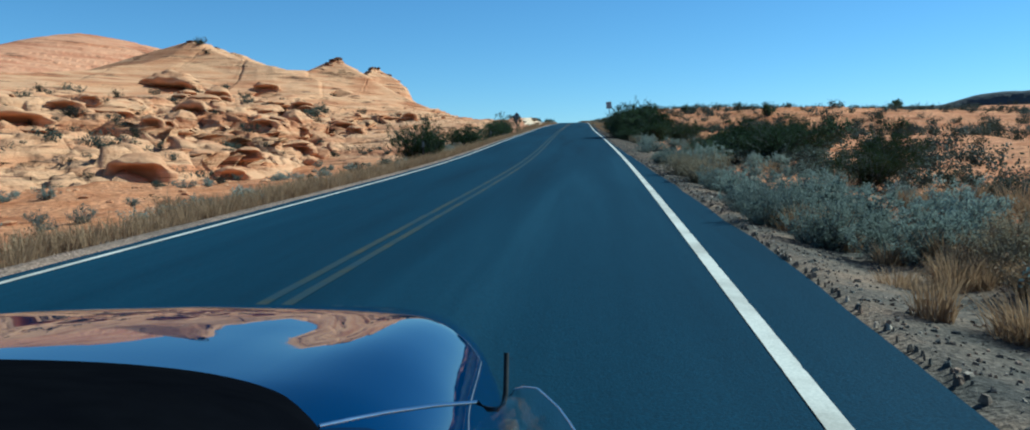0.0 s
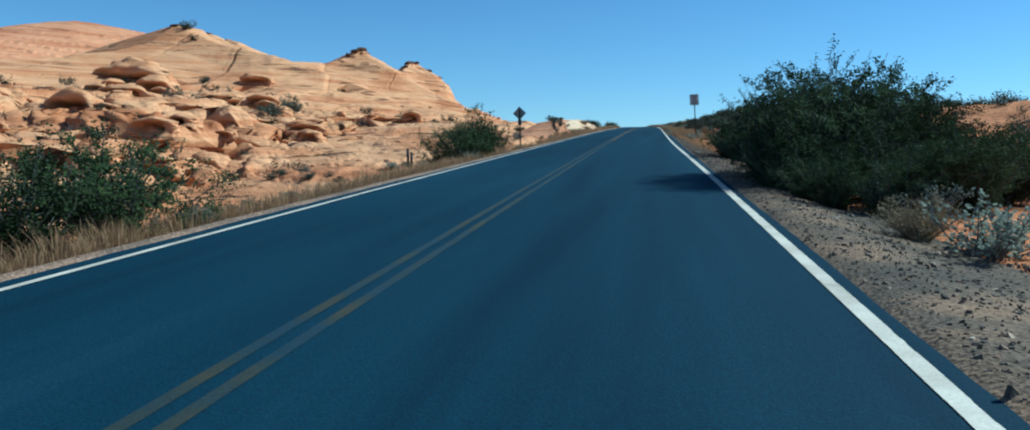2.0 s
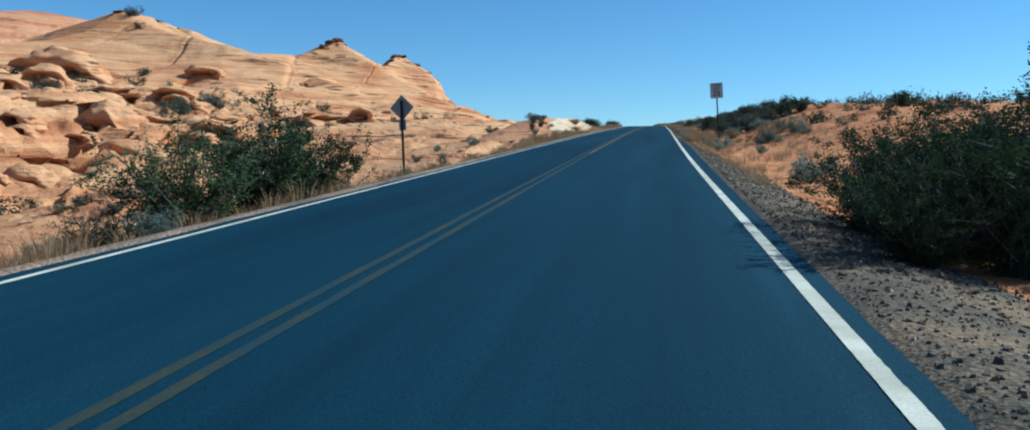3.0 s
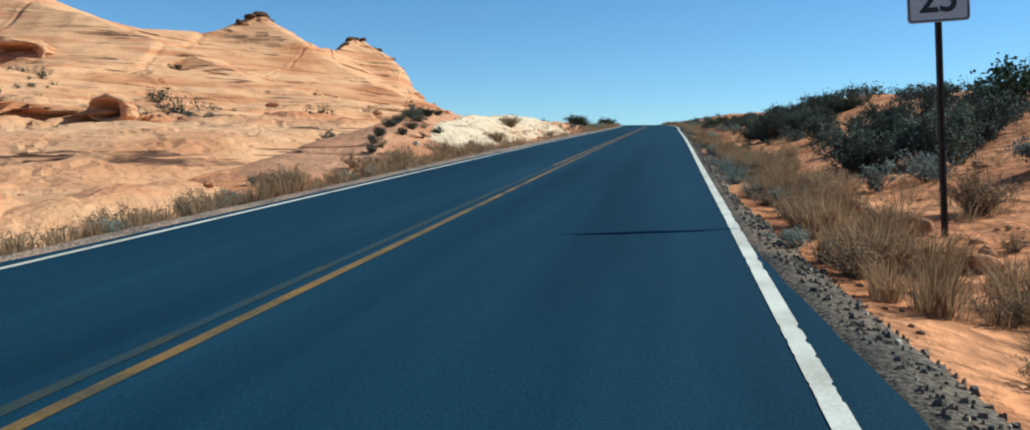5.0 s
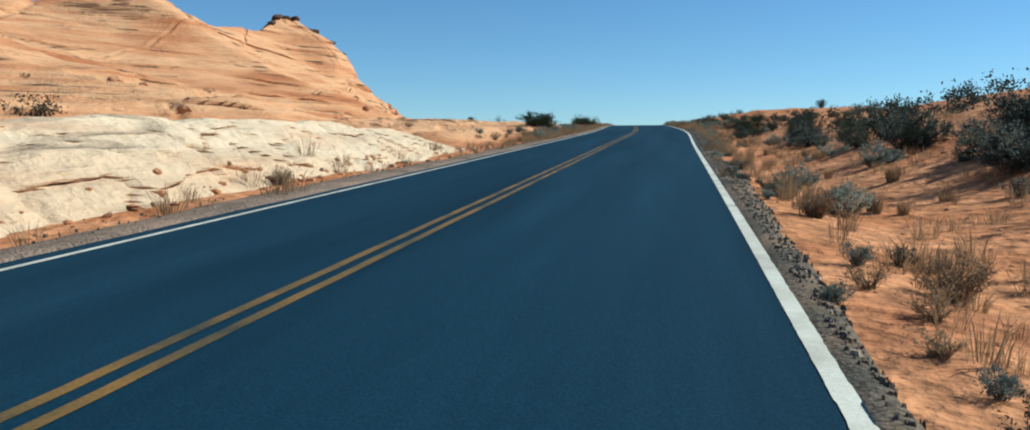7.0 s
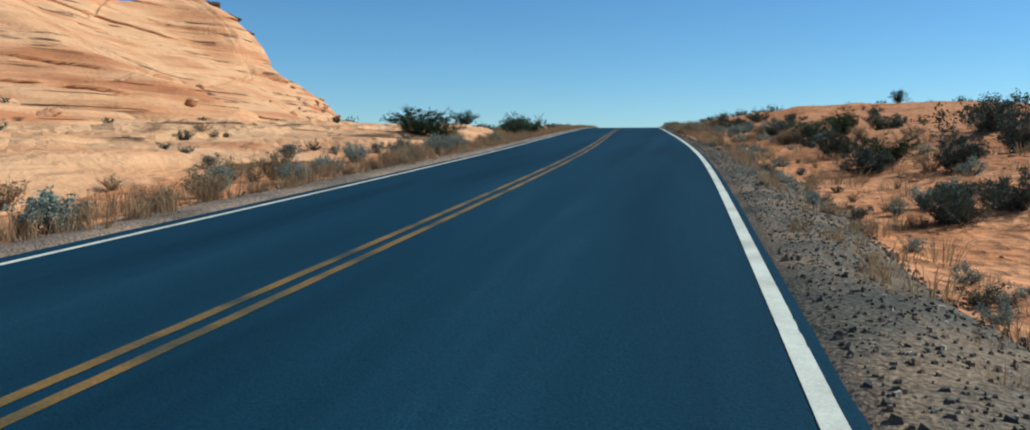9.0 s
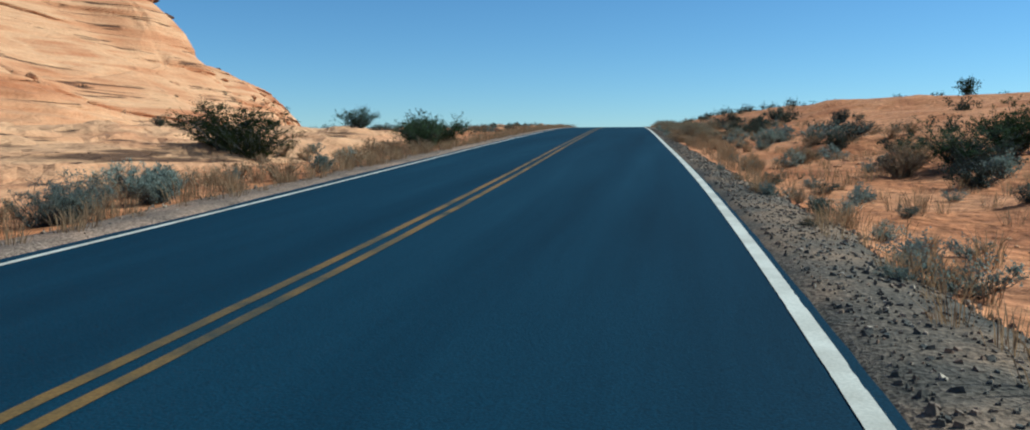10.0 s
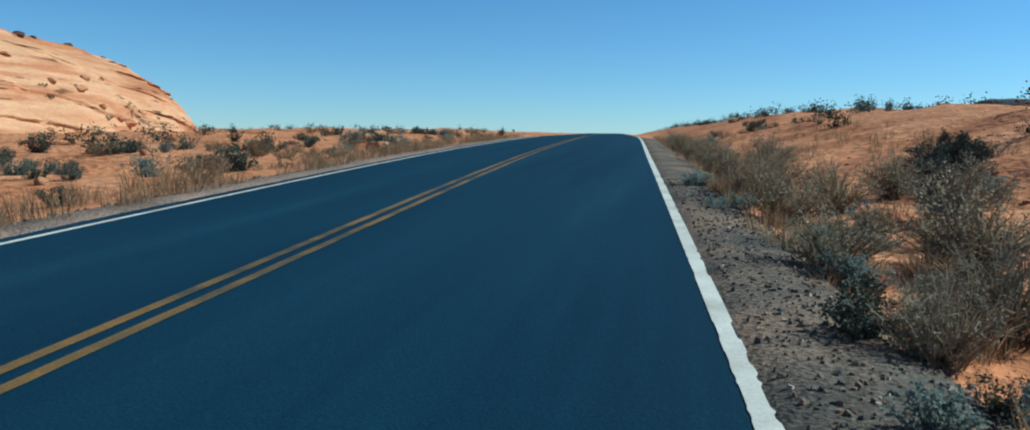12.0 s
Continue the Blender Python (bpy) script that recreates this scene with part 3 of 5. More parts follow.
# ---------------------------------------------------------------- plants
def tube(verts, faces, pts, r0, r1, sides=3):
    """Adds a thin tapered twig along pts."""
    base = len(verts)
    n = len(pts)
    for i, p in enumerate(pts):
        d = (pts[min(i + 1, n - 1)] - pts[max(i - 1, 0)]).normalized()
        a = d.orthogonal().normalized()
        b = d.cross(a)
        r = r0 + (r1 - r0) * i / (n - 1)
        for s in range(sides):
            w = 2 * math.pi * s / sides
            verts.append(tuple(p + (a * math.cos(w) + b * math.sin(w)) * r))
    for i in range(n - 1):
        for s in range(sides):
            t = (s + 1) % sides
            faces.append((base + i * sides + s, base + i * sides + t, base + (i + 1) * sides + t, base + (i + 1) * sides + s))


def leaf(verts, faces, rnd, p, size):
    """Adds one small leaf, a bent pair of triangles."""
    d = Vector((rnd.gauss(0, 1), rnd.gauss(0, 1), rnd.gauss(0.5, 0.8))).normalized()
    a = d.orthogonal().normalized() * size * rnd.uniform(0.3, 0.55)
    b = len(verts)
    tip = p + d * size * rnd.uniform(0.8, 1.4)
    mid = p + d * size * 0.5
    verts += [tuple(p), tuple(mid + a), tuple(tip), tuple(mid - a)]
    faces.append((b, b + 1, b + 2, b + 3))


def shrub_meshes(name, seed, width, height, stems, twigs, leaves, size, mat_leaf, upright=0.6, bare=0.35, clump=0.5, mat_stem=M_BARK, stout=1.0):
    """Stems that fan out from the root, twigs on them, and small leaves along the twigs, thicker in some clumps than in others."""
    rnd = random.Random(seed)
    sv, sf, lv, lf = [], [], [], []
    for i in range(stems):
        ang = rnd.uniform(0, 2 * math.pi)
        out = math.sqrt(rnd.random()) * width * 0.5
        top = Vector((math.cos(ang) * out, math.sin(ang) * out, height * rnd.uniform(0.62, 1.0) * (1 - 0.45 * (out / (width * 0.5)) ** 2)))
        root = Vector((rnd.gauss(0, 0.05), rnd.gauss(0, 0.05), -0.06)) * max(0.6, width)
        bend = Vector((math.cos(ang), math.sin(ang), 0)) * out * (0.5 - upright) + Vector((rnd.gauss(0, 0.05), rnd.gauss(0, 0.05), 0))
        pts = []
        for k in range(5):
            t = k / 4
            pts.append(root.lerp(top, t) + bend * math.sin(t * math.pi) * 0.9 + Vector((rnd.gauss(0, 0.015), rnd.gauss(0, 0.015), rnd.gauss(0, 0.015))))
        tube(sv, sf, pts, (0.012 * height + 0.003) * stout, 0.004 * stout)
        rich = rnd.uniform(1 - clump, 1 + clump)
        for j in range(twigs):
            t = rnd.uniform(bare, 1.0)
            k = min(int(t * 4), 3)
            p = pts[k].lerp(pts[k + 1], t * 4 - k)
            d = Vector((rnd.gauss(0, 1), rnd.gauss(0, 1), rnd.gauss(0.55, 0.6))).normalized()
            q = p + d * height * rnd.uniform(0.08, 0.22)
            tube(sv, sf, [p, q], 0.005 * stout, 0.002 * stout)
            for m in range(int(leaves * rich * rnd.uniform(0.4, 1.5))):
                c = p.lerp(q, rnd.uniform(0.15, 1.08)) + Vector((rnd.gauss(0, 1), rnd.gauss(0, 1), rnd.gauss(0, 1))) * size * 0.9
                if c.z > 0.0:
                    leaf(lv, lf, rnd, c, size)
    return raw_mesh(name + "_stems", sv, sf, mat_stem), raw_mesh(name + "_leaves", lv, lf, mat_leaf)


def tuft_mesh(name, seed, width, height, blades, mat, thick=1.0):
    """A bunch of thin bent grass blades."""
    rnd = random.Random(seed)
    v, f = [], []
    for i in range(blades):
        ang, out = rnd.uniform(0, 2 * math.pi), math.sqrt(rnd.random()) * width * 0.28
        root = Vector((math.cos(ang) * out, math.sin(ang) * out, -0.04))
        lean = Vector((math.cos(ang + rnd.gauss(0, 0.5)), math.sin(ang + rnd.gauss(0, 0.5)), 0)) * width * rnd.uniform(0.05, 0.42)
        h = height * rnd.uniform(0.45, 1.0)
        side = Vector((rnd.gauss(0, 1), rnd.gauss(0, 1), 0)).normalized() * rnd.uniform(0.003, 0.007) * thick
        mid, tip = root + lean * 0.4 + Vector((0, 0, h * 0.6)), root + lean + Vector((0, 0, h * rnd.uniform(0.85, 1.0)))
        b = len(v)
        v += [tuple(root - side), tuple(root + side), tuple(mid + side), tuple(mid - side), tuple(tip)]
        f += [(b, b + 1, b + 2, b + 3), (b + 3, b + 2, b + 4)]
    return raw_mesh(name, v, f, mat)


CREO = [shrub_meshes("creosote", 10 + i, w, 1.0, 46, 12, 32, 0.019, M_CREO, 0.62, 0.22, 0.5, stout=0.5) for i, w in enumerate((1.35, 1.6, 1.2))]
TALL = [shrub_meshes("tall_creosote", 20 + i, 1.25, 1.0, 46, 14, 34, 0.015, M_CREO, 0.66, 0.06, 0.5, stout=0.4) for i in range(2)]
SAGE = [shrub_meshes("sage", 30 + i, w, 1.0, 46, 8, 26, 0.030, M_SAGE, 0.45, 0.2, 0.3) for i, w in enumerate((1.7, 2.1, 1.5))]
SCRUB = [shrub_meshes("scrub", 40 + i, w, 1.0, 44, 8, 30, 0.035, M_SCRUB, 0.45, 0.15, 0.4) for i, w in enumerate((1.9, 2.3, 1.6))]
CREO_SMALL = [shrub_meshes("small_creosote", 110 + i, w, 1.0, 26, 6, 9, 0.075, M_CREO, 0.6, 0.3, 0.6) for i, w in enumerate((1.35, 1.7))]
SAGE_SMALL = [shrub_meshes("small_sage", 130 + i, w, 1.0, 24, 4, 15, 0.066, M_SAGE, 0.45, 0.2, 0.3) for i, w in enumerate((1.7, 2.1, 1.5))]
SCRUB_SMALL = [shrub_meshes("small_scrub", 140 + i, w, 1.0, 24, 4, 15, 0.07, M_SCRUB, 0.45, 0.15, 0.4) for i, w in enumerate((1.9, 2.3, 1.6))]
DRY_SMALL = [shrub_meshes("small_dry", 160 + i, w, 1.0, 30, 4, 11, 0.045, M_GRASS, 0.55, 0.15, 0.4, M_TWIG) for i, w in enumerate((1.5, 1.9))]
TWIGGY = [shrub_meshes("twiggy", 50 + i, w, 1.0, 80, 10, 4, 0.032, M_TWIG, 0.6, 0.2, 0.5, M_TWIG) for i, w in enumerate((1.5, 1.8))]
DRYBUSH = [shrub_meshes("dry_bush", 60 + i, w, 1.0, 70, 9, 7, 0.038, M_GRASS, 0.55, 0.15, 0.4, M_TWIG) for i, w in enumerate((1.5, 1.9))]
TUFT = [tuft_mesh("dry_tuft", 70 + i, w, 1.0, 220, M_GRASS, 1.4) for i, w in enumerate((1.1, 1.5, 0.9))]
LABELS = {
    "creosote_bush": ("dark green creosote bush growing beside the road", "bush"),
    "tall_creosote_bush": ("tall airy dark green creosote bush at the shoulder", "bush"),
    "sagebrush": ("low grey-green sagebrush on sandy ground", "bush"),
    "scrub_bush": ("low dark olive desert scrub bush", "bush"),
    "bare_bush": ("grey half-bare twiggy desert bush", "bush"),
    "dry_bush": ("rounded straw-brown dry bush", "bush"),
}


def bush(name, meshes, u, y, h, turn=0.0, spread=1.0, where=None):
    """One bush with its root on the ground: an Empty with its stems and its foliage."""
    p = where if where is not None else place(u, y)
    root = new(name)
    root.matrix_world = Matrix.Translation(p) @ Matrix.Rotation(turn, 4, "Z") @ Matrix.Diagonal((h * spread, h * spread, h, 1))
    tagged(root, *LABELS[name], group="desert bushes")
    for part_name, me in zip(("branchwork", "foliage"), meshes):
        ob = new(part_name, me)
        ob.parent = root
    return root


rnd = random.Random(4)
# big bushes beside the road: u, y, height, spread
for u, y, h, s in ((-5.4, 37.2, 2.45, 0.9), (-5.0, 38.4, 2.0, 0.9), (-5.0, 52.4, 2.0, 1.2), (-5.2, 50.6, 1.8, 1.1), (-4.9, 73.6, 0.9, 1.1), (-5.6, 76.6, 2.5, 1.0), (-5.3, 79.6, 2.75, 1.0), (-5.6, 82.6, 2.5, 0.9), (-6.8, 80.5, 1.9, 1.1),
                   (-9.6, 227.2, 1.7, 1.7), (-8.4, 226.6, 1.4, 1.3), (-5.2, 233.6, 1.5, 1.15), (-4.9, 235.8, 1.55, 1.1), (-6.0, 236.6, 1.5, 1.2), (9.2, 222.5, 1.2, 1.4), (10.6, 223.5, 1.2, 1.3), (8.0, 206.5, 1.0, 1.3), (-10.0, 241, 1.2, 1.4), (7.2, 30.5, 1.5, 1.2), (8.2, 31.6, 1.8, 1.2), (9.2, 30.8, 1.7, 1.2), (8.6, 33.0, 1.7, 1.2), (7.4, 33.0, 1.3, 1.2), (10.2, 32.6, 1.8, 1.2), (9.6, 34.6, 1.6, 1.2), (8.8, 58.8, 1.4, 1.3), (9.8, 60.4, 1.5, 1.3), (9.4, 44.5, 1.2, 1.3), (10.8, 46.5, 1.3, 1.3), (12.2, 49.0, 1.2, 1.3), (9.0, 38.2, 1.5, 1.4), (10.8, 39.8, 1.7, 1.4), (12.4, 41.0, 1.6, 1.3), (9.8, 36.4, 1.2, 1.3), (8.2, 53.0, 1.2, 1.4), (9.0, 29.5, 1.6, 1.3), (10.5, 31.5, 1.7, 1.2), (9.2, 20.0, 1.3, 1.2), (11, 24, 1.5, 1.2)):
    bush("creosote_bush", rnd.choice(CREO), u, y, h, rnd.uniform(0, 6), s)
for u, y, h, s in ((4.7, 58.6, 1.3, 1.1), (4.9, 59.8, 1.9, 1.1), (4.8, 61.0, 1.7, 1.1), (5.0, 62.2, 2.0, 1.1), (5.4, 59.0, 2.3, 1.1), (5.5, 60.4, 2.8, 1.05), (5.5, 61.8, 2.7, 1.05), (6.2, 59.6, 2.8, 1.0), (6.3, 61.2, 3.2, 1.0), (6.2, 62.8, 2.9, 1.0), (7.0, 60.2, 2.7, 1.05), (7.1, 61.8, 2.8, 1.05), (7.8, 61.0, 2.2, 1.1), (7.6, 59.4, 1.8, 1.1), (6.4, 58.2, 1.6, 1.2), (5.5, 57.6, 1.2, 1.2), (5.2, 56.0, 0.9, 1.2), (5.9, 55.4, 1.0, 1.2), (5.0, 57.0, 1.0, 1.2), (6.5, 55.8, 1.3, 1.2), (7.2, 56.0, 1.5, 1.2), (6.9, 56.8, 1.2, 1.2), (7.6, 57.4, 1.3, 1.2), (6.4, 57.2, 1.2, 1.2), (8.2, 62.4, 1.7, 1.1), (5.0, 71.6, 1.2, 1.2), (5.4, 72.8, 1.6, 1.15), (5.3, 74.2, 1.5, 1.2), (6.1, 71.8, 1.7, 1.15), (6.3, 73.4, 2.0, 1.1), (7.1, 72.4, 2.1, 1.1), (7.3, 74.2, 2.2, 1.1), (8.2, 73.2, 2.1, 1.1), (6.6, 75.4, 1.8, 1.1)):
    bush("tall_creosote_bush", rnd.choice(TALL), u, y, h, rnd.uniform(0, 6), s)
for u, y, h in ((5.0, 10.8, 0.7), (5.6, 11.6, 0.8), (5.1, 12.4, 0.65), (6.3, 12.4, 0.85), (5.8, 14.2, 0.8), (6.8, 9.0, 0.8), (7.4, 10.4, 0.8), (6.0, 8.2, 0.7), (5.4, 15.8, 0.75), (6.6, 15.2, 0.8), (5.4, 9.2, 0.75), (6.2, 10.2, 0.8), (5.2, 13.5, 0.6), (5.2, 17.5, 0.7), (5.9, 24.0, 0.7), (4.8, 27.6, 0.6), (5.4, 27.8, 0.75), (6.0, 28.4, 0.8), (6.3, 27.2, 0.95), (5.8, 46.6, 0.7), (5.6, 33.3, 0.6), (6.4, 33.8, 0.65), (4.9, 37.5, 0.5), (5.4, 40.0, 0.6), (5.7, 46, 0.6), (-4.9, 41.5, 0.95), (-5.6, 43.2, 0.8), (-4.7, 45.2, 0.7), (-4.3, 53.5, 0.5), (-4.4, 74, 0.6), (-4.3, 86, 0.5),
                (-5.2, 213.4, 0.65), (-5.5, 214.4, 0.7), (-5.0, 215.6, 0.6), (-5.9, 216.5, 0.7), (-6.3, 212.5, 0.7), (-6.6, 208.8, 0.7), (-5.4, 204, 0.6), (-4.8, 200.5, 0.5), (7.5, 236.5, 0.7), (8.6, 240, 0.8), (9.4, 237, 0.7)):
    bush("sagebrush", rnd.choice(SAGE), u, y, h, rnd.uniform(0, 6))
for u, y, h in ((5.0, 19.2, 0.8), (5.5, 20.4, 0.95), (4.9, 21.8, 0.8), (5.2, 23.6, 0.8), (6.6, 7.0, 0.7), (7.4, 5.8, 0.75), (5.6, 53.0, 0.7), (4.9, 250.5, 0.6), (5.6, 249.0, 0.7), (6.4, 250.6, 0.8), (5.2, 247.0, 0.45), (6.0, 246.5, 0.6), (5.6, 251.5, 0.8), (6.4, 254.0, 0.95), (5.2, 257.0, 0.8), (7.2, 257.0, 0.9), (5.9, 262.0, 0.9), (6.6, 248.2, 0.6), (5.5, 245.5, 0.5), (5.3, 267.0, 0.9), (5.4, 273.0, 0.9), (4.9, 253.2, 0.7), (5.1, 259.6, 0.85), (6.1, 265, 0.9), (7.6, 261, 0.9), (8.2, 252, 0.8), (6.9, 269, 1.0), (5.1, 263.5, 0.8), (7.6, 247.5, 0.6), (5.0, 248.8, 0.5), (5.0, 270, 0.8), (6.3, 259.2, 0.9), (5.0, 276, 0.8), (5.1, 280, 0.8), (5.2, 285, 0.9)):
    bush("bare_bush", rnd.choice(TWIGGY), u, y, h, rnd.uniform(0, 6))
for u, y, h in ((6.3, 6.0, 0.5), (7.2, 6.6, 0.6), (6.7, 5.2, 0.5), (7.8, 5.0, 0.6), (8.2, 6.2, 0.7), (7.0, 7.8, 0.6), (8.9, 7.0, 0.65), (9.6, 6.2, 0.6), (6.0, 7.0, 0.45), (9.2, 8.4, 0.7), (7.0, 4.2, 0.5), (8.2, 7.4, 0.6), (8.8, 5.4, 0.6), (9.4, 9.2, 0.7), (7.6, 11.5, 0.6), (-5.3, 43.0, 0.9), (-5.0, 47.5, 0.7), (7.9, 222.0, 0.7), (7.0, 227.5, 0.6), (8.6, 223.5, 0.75), (-6.2, 153.6, 0.8), (-5.6, 231.2, 0.65), (4.9, 118.4, 0.5), (5.3, 119.6, 0.6), (4.75, 120.8, 0.5), (5.5, 121.6, 0.65), (5.0, 122.8, 0.6), (4.8, 124.4, 0.6), (5.4, 125.2, 0.65), (5.0, 126.6, 0.55), (4.8, 128.2, 0.55), (5.3, 129.8, 0.6), (4.9, 131.8, 0.5), (4.7, 134.6, 0.45), (5.2, 137.4, 0.45), (4.6, 141.2, 0.4), (5.6, 116.4, 0.5), (4.7, 113.8, 0.4), (4.7, 149.0, 0.4), (5.1, 153.0, 0.45), (4.8, 158, 0.45), (5.0, 243.0, 0.7), (5.5, 240.4, 0.55), (4.8, 238.8, 0.4), (6.4, 241.8, 0.5), (-5.0, 103.5, 0.7), (-5.4, 107.2, 0.7), (-4.9, 111.0, 0.6), (-5.6, 114.5, 0.75), (-5.0, 118.4, 0.65), (-5.5, 122.5, 0.7), (-4.9, 126.8, 0.6), (-5.3, 131.0, 0.7), (-5.1, 135.4, 0.6), (-5.0, 139.2, 0.5), (-5.2, 145.0, 0.6), (-5.0, 197.5, 0.6), (-5.6, 201.5, 0.7), (-5.0, 207.4, 0.6), (-5.3, 210.6, 0.6), (-4.6, 231.4, 0.6), (-5.8, 229.8, 0.7), (6.0, 121.5, 0.6), (5.6, 127.0, 0.7), (6.5, 133, 0.6), (8.4, 110, 0.9), (-5.0, 162, 0.4), (7.2, 118, 0.7)):
    bush("dry_bush", rnd.choice(DRYBUSH), u, y, h, rnd.uniform(0, 6))
for u, y, h in ((-7.6, 134.4, 0.32), (-8.0, 135.8, 0.36), (-8.3, 137.2, 0.42), (-7.7, 138.2, 0.36), (-8.5, 139.0, 0.45), (-7.9, 140.0, 0.42), (-8.7, 140.8, 0.46), (-8.1, 141.8, 0.42), (-8.8, 142.6, 0.45), (-8.2, 143.6, 0.4), (-8.9, 144.6, 0.42), (-8.4, 146.0, 0.36), (-9.2, 147.4, 0.4), (-7.2, 139.2, 0.3), (-7.1, 141.4, 0.3), (6.6, 196.0, 0.55), (7.4, 196.6, 0.6), (7.9, 211.2, 0.8), (8.9, 203.8, 0.8), (-13.5, 145.4, 0.8), (10.4, 150.5, 1.1), (9.6, 152.8, 1.3), (11.4, 154.6, 1.3), (9.9, 157.0, 1.1), (11.6, 158.6, 1.2), (5.4, 248.2, 0.5), (7.4, 126.0, 1.3), (8.2, 128.0, 1.5), (9.0, 126.0, 1.5), (10.2, 127.6, 1.5), (7.4, 145.8, 1.3), (8.0, 154.0, 1.3), (9.0, 146.4, 1.4), (9.6, 153.4, 1.4), (8.8, 161.8, 1.2), (9.8, 164.0, 1.3), (8.6, 168.5, 1.0), (8.4, 186.5, 1.0), (9.2, 189.0, 1.0), (10.0, 183.0, 1.0), (7.4, 153.8, 0.9), (8.5, 261.2, 0.9), (9.2, 262.6, 0.8), (11.5, 259.2, 0.8), (8.4, 246.2, 0.6), (8.8, 231.6, 0.6), (7.3, 205.4, 0.7), (12.4, 224, 1.0), (11.4, 207, 1.0), (12.6, 213, 1.0), (9.5, 131, 1.0), (11, 134, 1.2), (13.5, 132, 1.2), (9.2, 148.5, 1.0), (12.5, 155, 1.2), (10.8, 160, 1.0),  (12, 245, 0.7), (-9.8, 147, 0.7)):
    bush("scrub_bush", rnd.choice(SCRUB), u, y, h, rnd.uniform(0, 6))


FAR_SPOTS = []


def scatter(name, kinds, n, seed, ulo, uhi, ylo, yhi, hlo, hhi, keep=0.5, scale=9.0, near=1.6):
    """Bushes strewn over a stretch of ground, in drifts, thinning out away from the road."""
    r = random.Random(seed)
    made = 0
    while made < n:
        u, y = ulo + (uhi - ulo) * r.random() ** near, r.uniform(ylo, yhi)
        if float(vnoise(u / scale, y / scale, seed)) < keep:
            continue
        made += 1
        if name in ("scrub_bush", "sagebrush") and u > 10.5:
            FAR_SPOTS.append((r.choice((0, 1, 2)), (place(u, y), r.uniform(0, 6.28), r.uniform(hlo, hhi))))
            continue
        bush(name, r.choice(kinds), u, y, r.uniform(hlo, hhi), r.uniform(0, 6.28), r.uniform(0.85, 1.25))


scatter("scrub_bush", SCRUB_SMALL, 340, 1, 9.0, 75, 12, 115, 0.45, 1.05, 0.25, near=1.2)
scatter("scrub_bush", SCRUB_SMALL, 100, 21, 8, 45, 95, 330, 0.45, 1.0, 0.35)
scatter("sagebrush", SAGE_SMALL, 220, 2, 5.8, 55, 1, 110, 0.4, 0.8, 0.22)
scatter("sagebrush", SAGE_SMALL, 90, 22, 6.5, 40, 95, 300, 0.35, 0.75, 0.35)
scatter("scrub_bush", SCRUB_SMALL, 24, 31, 8, 20, 136, 192, 0.6, 1.15, 0.4)
scatter("sagebrush", SAGE_SMALL, 30, 32, 5.0, 12, 100, 262, 0.25, 0.55, 0.3)
scatter("dry_bush", DRY_SMALL, 24, 3, 6.0, 30, 90, 300, 0.3, 0.7, 0.4)
scatter("creosote_bush", CREO_SMALL, 26, 4, 12, 90, 15, 340, 0.9, 1.7, 0.3)
scatter("sagebrush", SAGE_SMALL, 60, 5, -6.5, -26, 2, 120, 0.35, 0.8, 0.3, near=1.0)
scatter("scrub_bush", SCRUB_SMALL, 50, 6, -6.0, -26, 2, 120, 0.4, 0.8, 0.35, near=1.0)
scatter("scrub_bush", SCRUB_SMALL, 30, 7, -5.5, -40, 195, 330, 0.25, 0.5, 0.3, near=1.2)
scatter("dry_bush", DRY_SMALL, 28, 8, -4.8, -30, 190, 320, 0.3, 0.6, 0.3, near=1.3)

scatter("sagebrush", SAGE_SMALL, 16, 51, 4.2, 4.6, 111, 138, 0.22, 0.36, 0.2, near=1.0)
scatter("dry_bush", DRY_SMALL, 18, 52, 4.25, 4.8, 111, 148, 0.3, 0.5, 0.2, near=1.0)
scatter("scrub_bush", SCRUB_SMALL, 10, 53, 4.2, 4.8, 112, 150, 0.18, 0.3, 0.2, near=1.0)
scatter("dry_bush", DRY_SMALL, 12, 54, 4.25, 5.2, 236, 262, 0.3, 0.5, 0.2, near=1.0)
scatter("sagebrush", SAGE_SMALL, 10, 55, 4.2, 5.0, 236, 262, 0.22, 0.4, 0.2, near=1.0)
scatter("scrub_bush", SCRUB_SMALL, 40, 61, 7.0, 13, 15, 60, 0.4, 0.85, 0.15, near=1.0)
scatter("dry_bush", DRY_SMALL, 26, 63, 4.02, 4.9, 139, 186, 0.16, 0.36, 0.15, near=1.0)
scatter("sagebrush", SAGE_SMALL, 14, 64, 4.02, 4.8, 139, 186, 0.14, 0.28, 0.15, near=1.0)
scatter("scrub_bush", SCRUB_SMALL, 12, 65, 4.1, 5.4, 139, 175, 0.16, 0.34, 0.15, near=1.0)
scatter("scrub_bush", SCRUB_SMALL, 30, 91, -5.5, -20, 254, 312, 0.4, 0.85, 0.25, near=1.3)
scatter("dry_bush", DRY_SMALL, 26, 92, -4.8, -16, 252, 312, 0.35, 0.75, 0.2, near=1.3)
scatter("sagebrush", SAGE_SMALL, 14, 93, -5.0, -16, 252, 300, 0.35, 0.65, 0.2, near=1.3)
scatter("sagebrush", SAGE_SMALL, 22, 94, 4.3, 6.2, 186, 224, 0.14, 0.32, 0.15, near=1.0)
